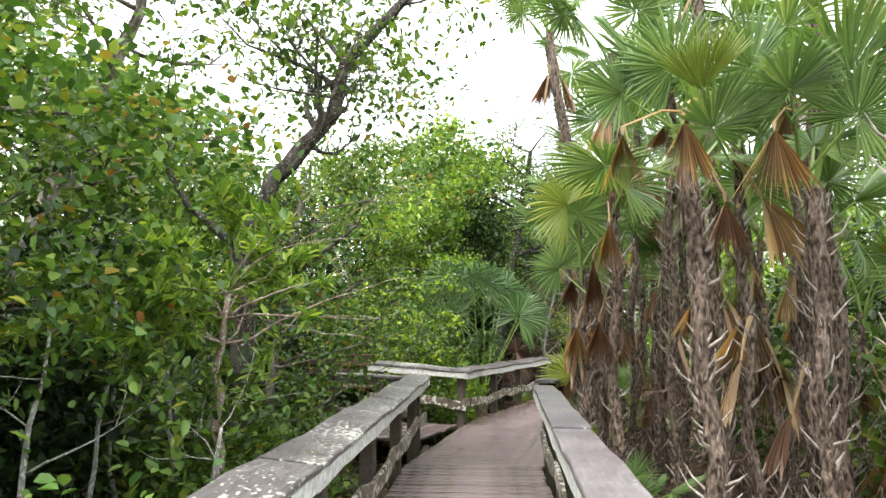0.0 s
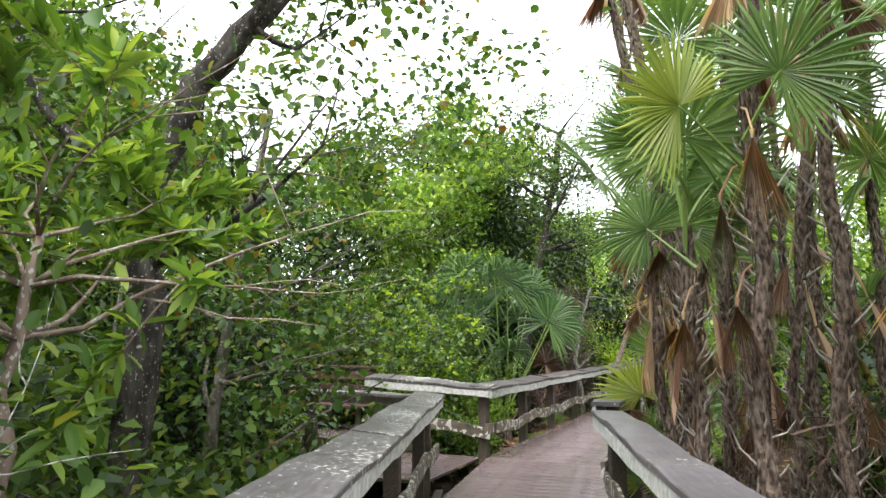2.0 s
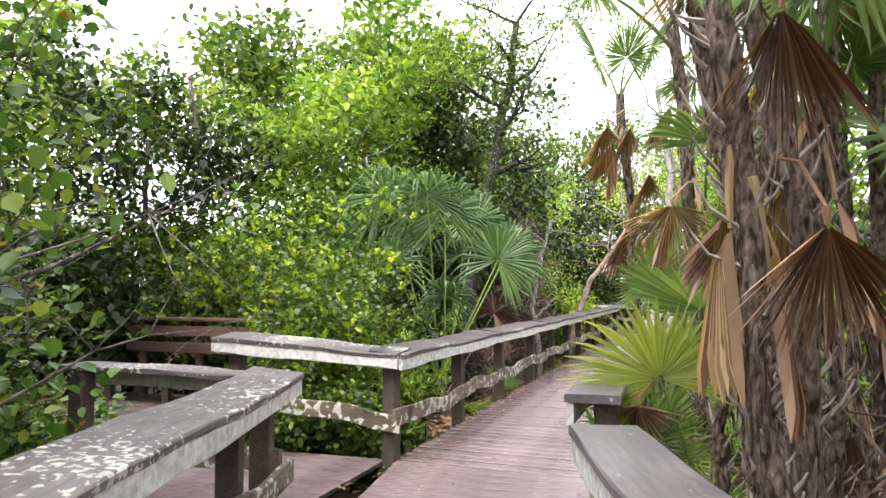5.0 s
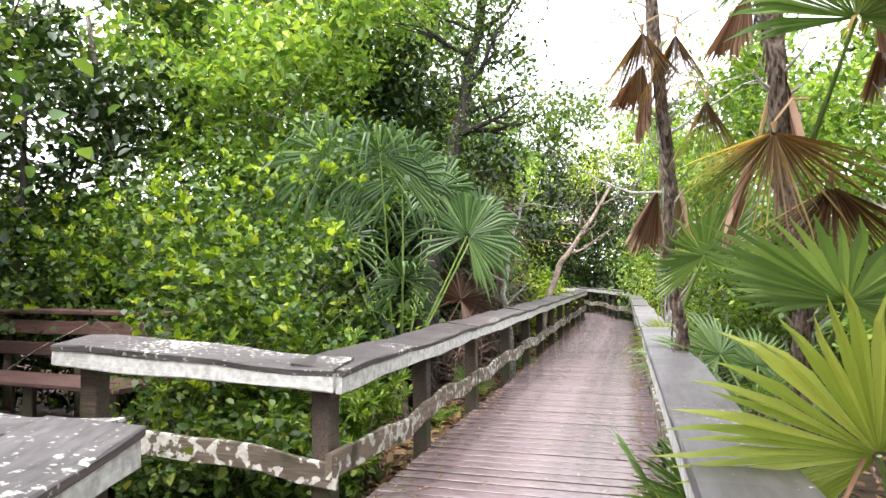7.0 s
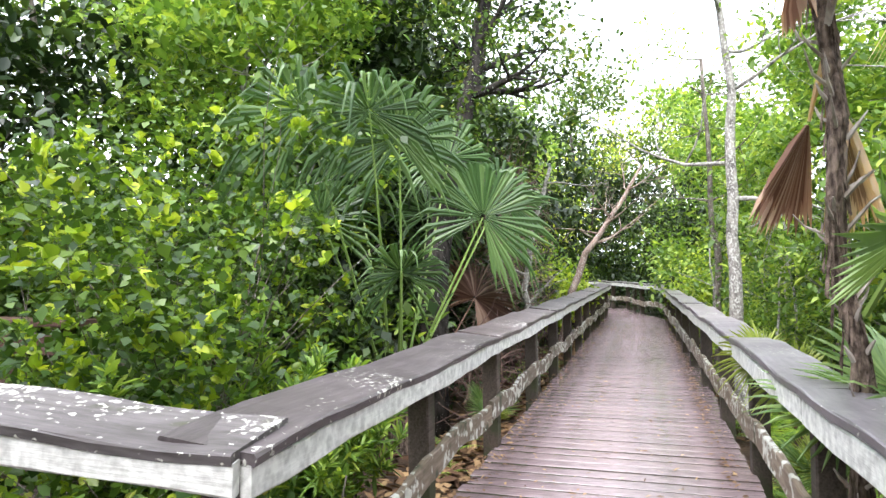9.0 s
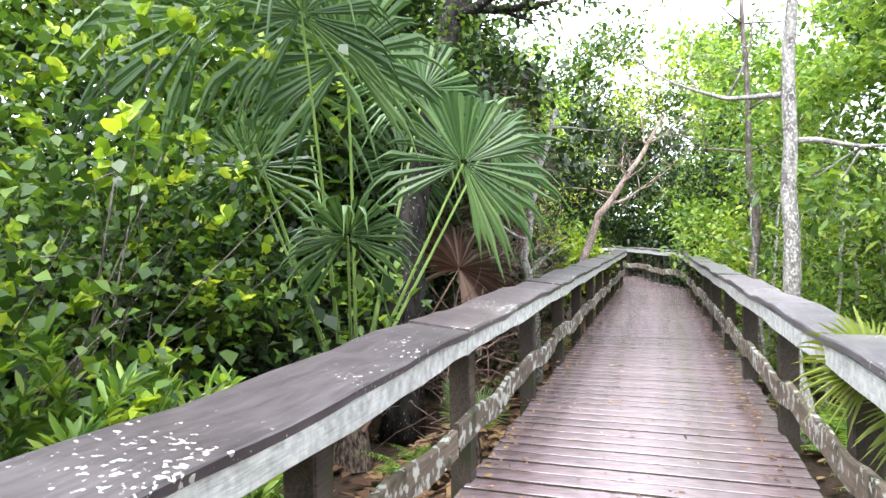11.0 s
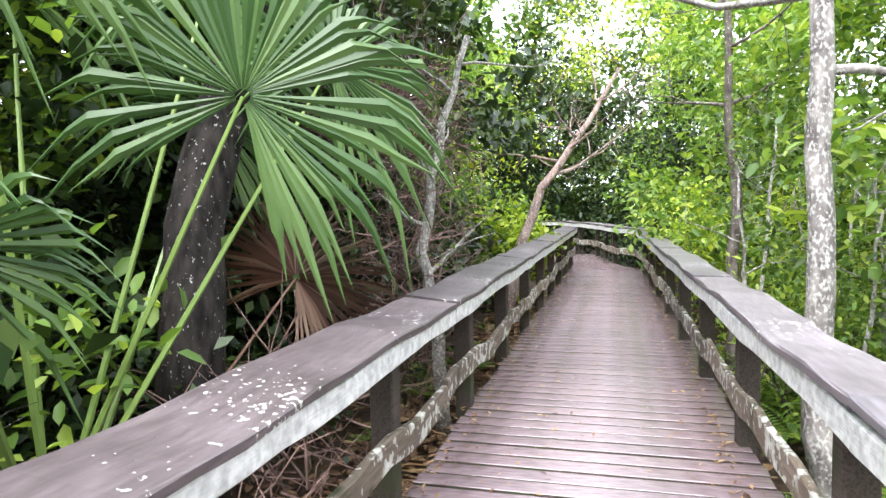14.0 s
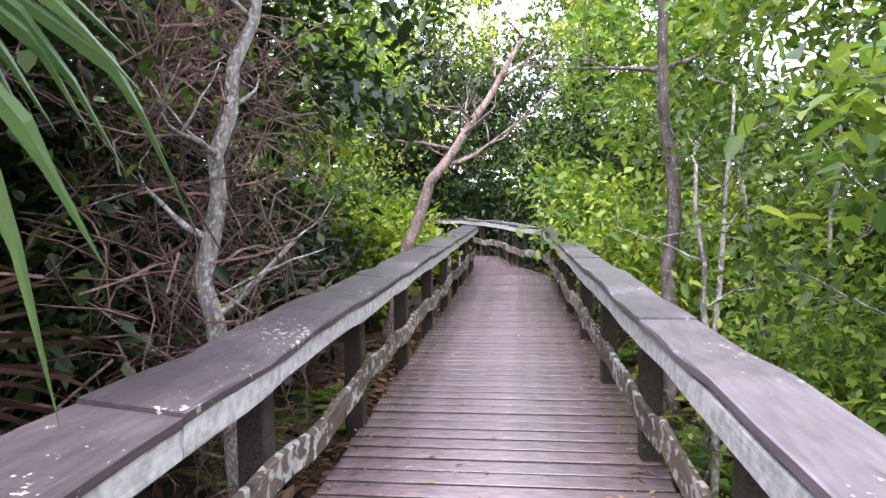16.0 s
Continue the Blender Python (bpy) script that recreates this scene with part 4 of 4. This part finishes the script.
add_fans(PALMS[7], -0.3, [((1.5, 7.9, 3.1), 0.5, 280, 0.15, OUT, M_FROND), ((1.6, 8.0, 2.35), 0.5, 70, 0.0, (-0.4, -1, 0.1), M_FROND_RUST), ((1.68, 7.95, 1.72), 0.42, 100, 0.0, (-0.4, -1, 0.1), M_FROND_RUST), ((1.8, 8.0, 2.55), 0.5, 280, 0.2, OUT, M_FROND)], 330)
add_fans(PALMS[12], -0.4, [((2.56, 11.22, 2.22), 0.62, 150, 0.05, (-0.5, -1, 0.2), M_FROND_DEAD), ((2.80, 11.15, 1.95), 0.6, 120, 0.0, (-0.5, -1, 0.2), M_FROND_RUST), ((2.67, 10.8, 2.62), 0.65, 230, 0.3, (-0.5, -1, 0.3), M_FROND), ((2.55, 10.75, 1.42), 0.75, 290, 0.05, (-0.7, -1, 0.15), M_FROND)], 340)
add_fans(PALMS[14], -0.35, [((2.62, 12.34, 3.12), 0.6, 60, 0.0, (-0.5, -1, 0.2), M_FROND_DEAD), ((2.42, 12.4, 3.15), 0.6, 75, 0.0, (-0.5, -1, 0.2), M_FROND_DEAD), ((2.75, 12.2, 2.65), 0.55, 60, 0.0, (-0.5, -1, 0.2), M_FROND_DEAD), ((2.85, 12.45, 1.66), 0.62, 300, -0.12, (-0.15, -0.4, 1.0), M_FROND)], 350)


def palmetto(at, label, fronds, seed, meshes, spread=(25, 80), scale=1.0):
    rng = random.Random(seed)
    ob = root("palmetto", label, "palmetto", at)
    sh = Shape()
    tube(sh, [(0, 0, 0), (0.02, 0, 0.2), (0, 0, 0.42)], [0.09, 0.08, 0.05], 8, 0, 0.2, rng)
    child(ob, "stem", sh.mesh("stem", [M_PALM]))
    for k in range(fronds):
        child(ob, "frond", rng.choice(meshes), Matrix.Translation((0, 0, 0.3)) @ pose(0, 0, 0, rng.uniform(-30, 30), -rng.uniform(*spread), k * 137.5) @ Matrix.Scale(scale * rng.uniform(0.8, 1.15), 4))
    return ob


palmetto((2.3, 11.25, Z0), "young palmetto with bright spread fans by the railing", 9, 1, YOUNG, (35, 80), 1.0)
near = palmetto((2.2, 10.05, Z0), "yellow-green palmetto fanning over the railing", 5, 2, [YOUNG[1], YOUNG[0]], (45, 75), 0.9)
add_fans(near, -0.6, [((1.78, 9.8, 0.92), 0.28, 170, 0.1, (-0.5, -1, 0.4), M_FROND_RUST), ((1.92, 9.85, 1.06), 0.62, 260, 0.1, (-0.6, -0.8, 0.7), M_FROND_YELLOW)], 360)
palmetto((3.45, 12.9, Z0 + 0.6), "fan palm with spread green leaves over the railing", 9, 4, FANS, (25, 75), 0.8)
add_fans(palmetto((3.95, 14.5, Z0), "yellowing palmetto leaning on the railing", 8, 5, [YOUNG[1], YOUNG[2]], (45, 75), 0.7), -0.3, [((3.62, 14.75, 0.85), 0.42, 200, 0.3, (-0.4, -0.8, 0.8), M_FROND_YELLOW), ((3.7, 14.5, 0.72), 0.4, 180, 0.3, (-0.6, -0.8, 0.6), M_FROND_YELLOW)], 370)
palmetto((1.9, 7.0, Z0), "small palmetto at the foot of the palms", 7, 6, YOUNG, (30, 75), 0.8)
palmetto((2.6, 4.0, Z0), "small green palmetto among the palm trunks", 7, 7, YOUNG, (30, 75), 0.9)
palmetto((2.0, 17.2, Z0), "small palmetto sprouting below the railing", 5, 8, YOUNG, (40, 75), 0.55)
palmetto((9.2, 39.6, Z0 + 0.5), "distant drooping palmetto at the end of the walk", 9, 9, FANS, (0, 60), 1.3)
palmetto((10.4, 39.0, Z0 + 0.5), "distant drooping palmetto at the end of the walk", 9, 10, FANS, (0, 60), 1.3)


# ---- large palmetto beside the long railing ----
def big_palmetto():
    at = Vector((1.0, 17.5, Z0))
    ob = root("cabbage_palmetto", "large palmetto with long-stalked drooping green fans", "palmetto", at)
    sh = Shape()
    tube(sh, [(0, 0, 0), (0, 0.05, 0.3), (0, 0, 0.6)], [0.16, 0.15, 0.09], 9, 0, 0.2, random.Random(2))
    child(ob, "stem", sh.mesh("stem", [M_PALM]))
    toward = Vector((0.35, -1.0, 0.35))
    spec = [  # hub, reach, droop, normal
        ((1.98, 17.35, 2.10), 0.95, 0.30, (0.3, -1.0, 0.45)), ((1.05, 16.75, 1.50), 0.62, 0.5, (0.25, -1.0, 0.3)), ((1.05, 17.0, 2.9), 1.0, 0.4, (0.3, -0.9, 0.5)),
        ((0.1, 16.65, 3.1), 1.05, 0.75, (0.2, -0.9, 0.6)), ((1.7, 18.2, 2.9), 1.0, 0.5, (0.5, -0.8, 0.6)), ((0.2, 17.5, 2.1), 0.9, 0.5, (-0.3, -0.8, 0.6)),
        ((2.35, 18.3, 2.45), 0.9, 0.6, (0.6, -0.5, 0.7)), ((0.5, 18.6, 3.0), 1.0, 0.5, (0.0, -0.6, 0.9)), ((1.5, 19.0, 2.3), 0.9, 0.4, (0.6, -0.2, 0.8)), ((0.75, 16.7, 3.1), 0.95, 0.65, (0.3, -0.9, 0.6))]
    for k, (hub, R, droop, nm) in enumerate(spec):
        s = Shape()
        fan(s, (0.05 * (k % 3 - 1), 0.04 * (k % 2), 0.45), Vector(hub) - at, nm, R * 1.15, 50, 290, 0.68, droop * 1.6, 0.014, 0.015, 70 + k, 0, 1, 0.03, 0.34)
        child(ob, "frond", s.mesh("frond", [M_FROND_DEEP, M_PETIOLE]))
    s = Shape()
    fan(s, (0.1, -0.1, 0.35), Vector((2.07, 18.70, 1.15)) - at, (0.3, -1.0, 0.3), 0.95, 56, 300, 0.35, 0.3, 0.03, 0.012, 90, 0, 0, 0.0, 0.3)
    tagged(child(ob, "dead_frond", s.mesh("dead_frond", [M_FROND_WITHERED])), label="withered reddish-brown fan on a long stalk")
    return ob


big_palmetto()


# ---- ferns and litter ----
def fern_mesh(seed):
    rs = np.random.RandomState(seed)
    P, D, N, L = [], [], [], []
    for k in range(9):
        a, el, ln = rs.uniform(0, 6.28), rs.uniform(0.7, 1.25), rs.uniform(0.4, 0.65)
        out = np.array([math.cos(a), math.sin(a), 0])
        side = np.array([-out[1], out[0], 0])
        for i in range(3, 22):
            t = i / 22
            p = out * ln * t * math.cos(el * (1 - t * 0.5)) + np.array([0, 0, ln * (t * math.sin(el) - 0.45 * t * t)])
            for sgn in (-1, 1):
                P.append(p)
                D.append(side * sgn + out * 0.35)
                N.append([0, 0, 1])
                L.append(0.13 * (1 - t) ** 0.7 + 0.01)
    L = np.array(L)
    return leaves("fern", np.array(P), np.array(D), np.array(N, float), L, L * 0.24, M_LEAF_FRESH, fine=False)


FERNS = [fern_mesh(k) for k in range(3)]
rf = random.Random(8)


def fern(x, y, s):
    ob = new("fern", FERNS[rf.randrange(3)])
    ob.matrix_basis = pose(x, y, GROUND + 0.02, 0, 0, rf.uniform(0, 360)) @ Matrix.Scale(s, 4)
    tagged(ob, "fresh green fern growing beside the boardwalk", "fern", "ferns")


for k in range(34):
    p = B(rf.uniform(3.0, 14.0), rf.choice((2.45, 2.8, 3.2)) + rf.uniform(-0.15, 0.3))
    fern(p.x, p.y, rf.uniform(0.8, 1.4))
for k in range(18):
    p = B(rf.uniform(3.5, 13.0), -rf.uniform(0.5, 0.95))
    fern(p.x, p.y, rf.uniform(0.6, 1.1))
for k in range(22):
    y = rf.uniform(2, 9.5)
    fern(A_left(y).x - rf.uniform(0.4, 1.4), y, rf.uniform(0.6, 1.1))


def scatter(name, label, n, place, size, mat, seed, z):
    rs = np.random.RandomState(seed)
    P = np.array([place(rs) for k in range(n)])
    P[:, 2] += z
    D = unit(rs, n) * np.array([1, 1, 0.15])
    N = np.array([[0, 0, 1.0]]) + unit(rs, n) * 0.4
    L = size * rs.uniform(0.4, 1.3, n)
    tagged(new(name, leaves(name, P, D, N, L, L * 0.4, mat, droop=0.0)), label, "litter", kind="stuff")


scatter("ground_litter", "fallen brown leaves on the swamp floor", 9000, lambda r: (r.uniform(-5, 9), r.uniform(0, 26), GROUND + 0.07), 0.16, M_LITTER, 1, 0.0)


def deck_spot(r):
    e = r.random_sample() ** 2 * 0.5
    d = 0.12 + 1.75 * (e if r.random_sample() < 0.6 else 1 - e)
    return tuple(B(r.uniform(-1, 16), d, 0.0))


scatter("deck_litter", "small dry leaves and bits on the deck boards", 1300, deck_spot, 0.045, M_LITTER, 2, 0.006)


def far_woods():
    """A ragged belt of distant leaf masses round the place."""
    rs = np.random.RandomState(9)
    tips, dirs = [], []
    for k in range(9500):
        a, r = rs.uniform(0, 6.2832), rs.uniform(27, 42)
        top = 7.4 + 1.6 * math.sin(a * 5) + 1.2 * math.sin(a * 11 + 1)
        tips.append((4 + r * math.cos(a), 18 + r * math.sin(a) * 1.1, GROUND + rs.random_sample() * max(1.5, top)))
        dirs.append((0, 0, 1))
    return tagged(new("far_woods", foliage("far_woods", tips, dirs, rs, 7, 0.8, 0.6, 0.55, M_LEAF_MID, fine=False)), "distant belt of green woodland", "woods", kind="stuff")


far_woods()


def edge_spot(r):
    return tuple(B(r.uniform(-1, 18), r.choice((0.06, 1.86)) + r.normal() * 0.05, 0.0))


scatter("edge_litter", "brown leaf litter gathered along the deck edges", 900, edge_spot, 0.055, M_LITTER, 5, 0.012)
scatter("under_rail_litter", "dry red-brown palm litter below the long railing", 2200, lambda r: tuple(B(r.uniform(1, 16), -0.1 - 0.9 * r.random_sample(), GROUND + 0.1)), 0.17, M_LITTER, 6, 0.0)

# ---- deck boards, last ----
deck = root("boardwalk_deck", "wet purplish-grey timber boardwalk deck", "boardwalk", kind="structure")
PITCH = 0.18
rb = random.Random(4)


def joists(p, q, off):
    sh = Shape()
    p, q = Vector(p), Vector(q)
    plank(sh, (q - p).length, 0.09, 0.2)
    side = Vector((0, 0, 1)).cross((q - p).normalized())
    child(deck, "joist", sh.mesh("joist", [M_POST]), along(p + side * off + Vector((0, 0, -0.15)), q + side * off + Vector((0, 0, -0.15))))


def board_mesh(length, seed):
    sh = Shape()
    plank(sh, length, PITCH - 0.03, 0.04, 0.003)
    sh.mi[2] = sh.mi[6] = 1  # long edges darkened: the gaps' shade is put into their colour
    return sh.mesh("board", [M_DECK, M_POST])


def lay(p, q, me):
    """A deck board from p to q."""
    m = along(p, q)
    m.translation.z = -0.02 + rb.uniform(-0.003, 0.003)
    child(deck, "board", me, m @ pose(0, 0, 0, rb.uniform(-0.5, 0.5), 0, rb.uniform(-0.15, 0.15)))


for off in (-0.2, -1.0, -1.75):
    joists(B(0, 0), B(19, 0), off)
for off in (-0.15, -0.8, -1.4):
    joists(A_left(-7), A_left(10.5), off)
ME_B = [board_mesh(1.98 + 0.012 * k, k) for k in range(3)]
for k in range(int(18.9 / PITCH)):
    s = 0.1 + k * PITCH
    lay(B(s, 0.04 + rb.uniform(-0.015, 0.015)), B(s, 1.9), rb.choice(ME_B))
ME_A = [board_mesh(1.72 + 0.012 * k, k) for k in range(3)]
for k in range(int(16.0 / PITCH)):
    y = -7 + k * PITCH
    lay(A_left(y) + Vector((0.02, 0, 0)), A_right(y) + Vector((0, -0.11, 0)), rb.choice(ME_A))


def wedge(a, b, c, d):
    """One tapered board: a to b along one long edge, d to c along the other."""
    sh = Shape()
    g = 0.012
    q = [Vector(a), Vector(b), Vector(c), Vector(d)]
    mid = sum(q, Vector()) / 4
    q = [v + (mid - v).normalized() * g for v in q]
    top = [v + (mid - v).normalized() * 0.006 for v in q]
    o = mid.copy()
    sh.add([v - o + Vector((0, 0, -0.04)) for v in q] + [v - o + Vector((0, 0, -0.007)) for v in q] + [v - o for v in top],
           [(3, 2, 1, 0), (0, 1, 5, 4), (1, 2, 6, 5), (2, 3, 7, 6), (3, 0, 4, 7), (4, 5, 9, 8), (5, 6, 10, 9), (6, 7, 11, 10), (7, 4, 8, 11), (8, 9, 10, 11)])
    # sides in dark post timber, painting in the shade between boards
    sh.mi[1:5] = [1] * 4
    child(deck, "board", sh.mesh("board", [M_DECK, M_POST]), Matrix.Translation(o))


Y1 = -7 + int(16.0 / PITCH) * PITCH - 0.09
L0, L1 = A_left(Y1) + Vector((0.02, 0, 0)), B(0.0, 0.04)
R0, R1 = A_right(Y1 - 0.11), B(0.0, 1.95)
for k in range(18):
    f0, f1 = k / 18, (k + 1) / 18
    wedge(L0.lerp(L1, f0), R0.lerp(R1, f0), R0.lerp(R1, f1), L0.lerp(L1, f1))
P0, P1 = A_left(10.7) + Vector((-0.03, 0, 0)), CORNER + SIDE * 0.05
for k in range(10):
    a, b = P0.lerp(P1, k / 10), P0.lerp(P1, (k + 1) / 10)
    wedge(a + SIDE * 4.6, a, b, b + SIDE * 4.6)
for k in range(15):  # the platform reaches back under the bench
    a, b = CORNER + SIDE * 1.95 + BACK * (PITCH * k + 0.02), CORNER + SIDE * 1.95 + BACK * (PITCH * (k + 1) + 0.02)
    wedge(a + SIDE * 4.0, a, b, b + SIDE * 4.0)
for k in range(26):  # the deck turns away to one side past the far bend
    t = 19.0 + PITCH * k
    right = 1.75 - (t - 18.7) * 0.33 if t < 20.9 else 1.1 - (t - 20.9) * 0.22
    left = 0.04 if t < 20.5 else -3.2
    wedge(B(t, left), B(t, right), B(t + PITCH - 0.02, right), B(t + PITCH - 0.02, left))
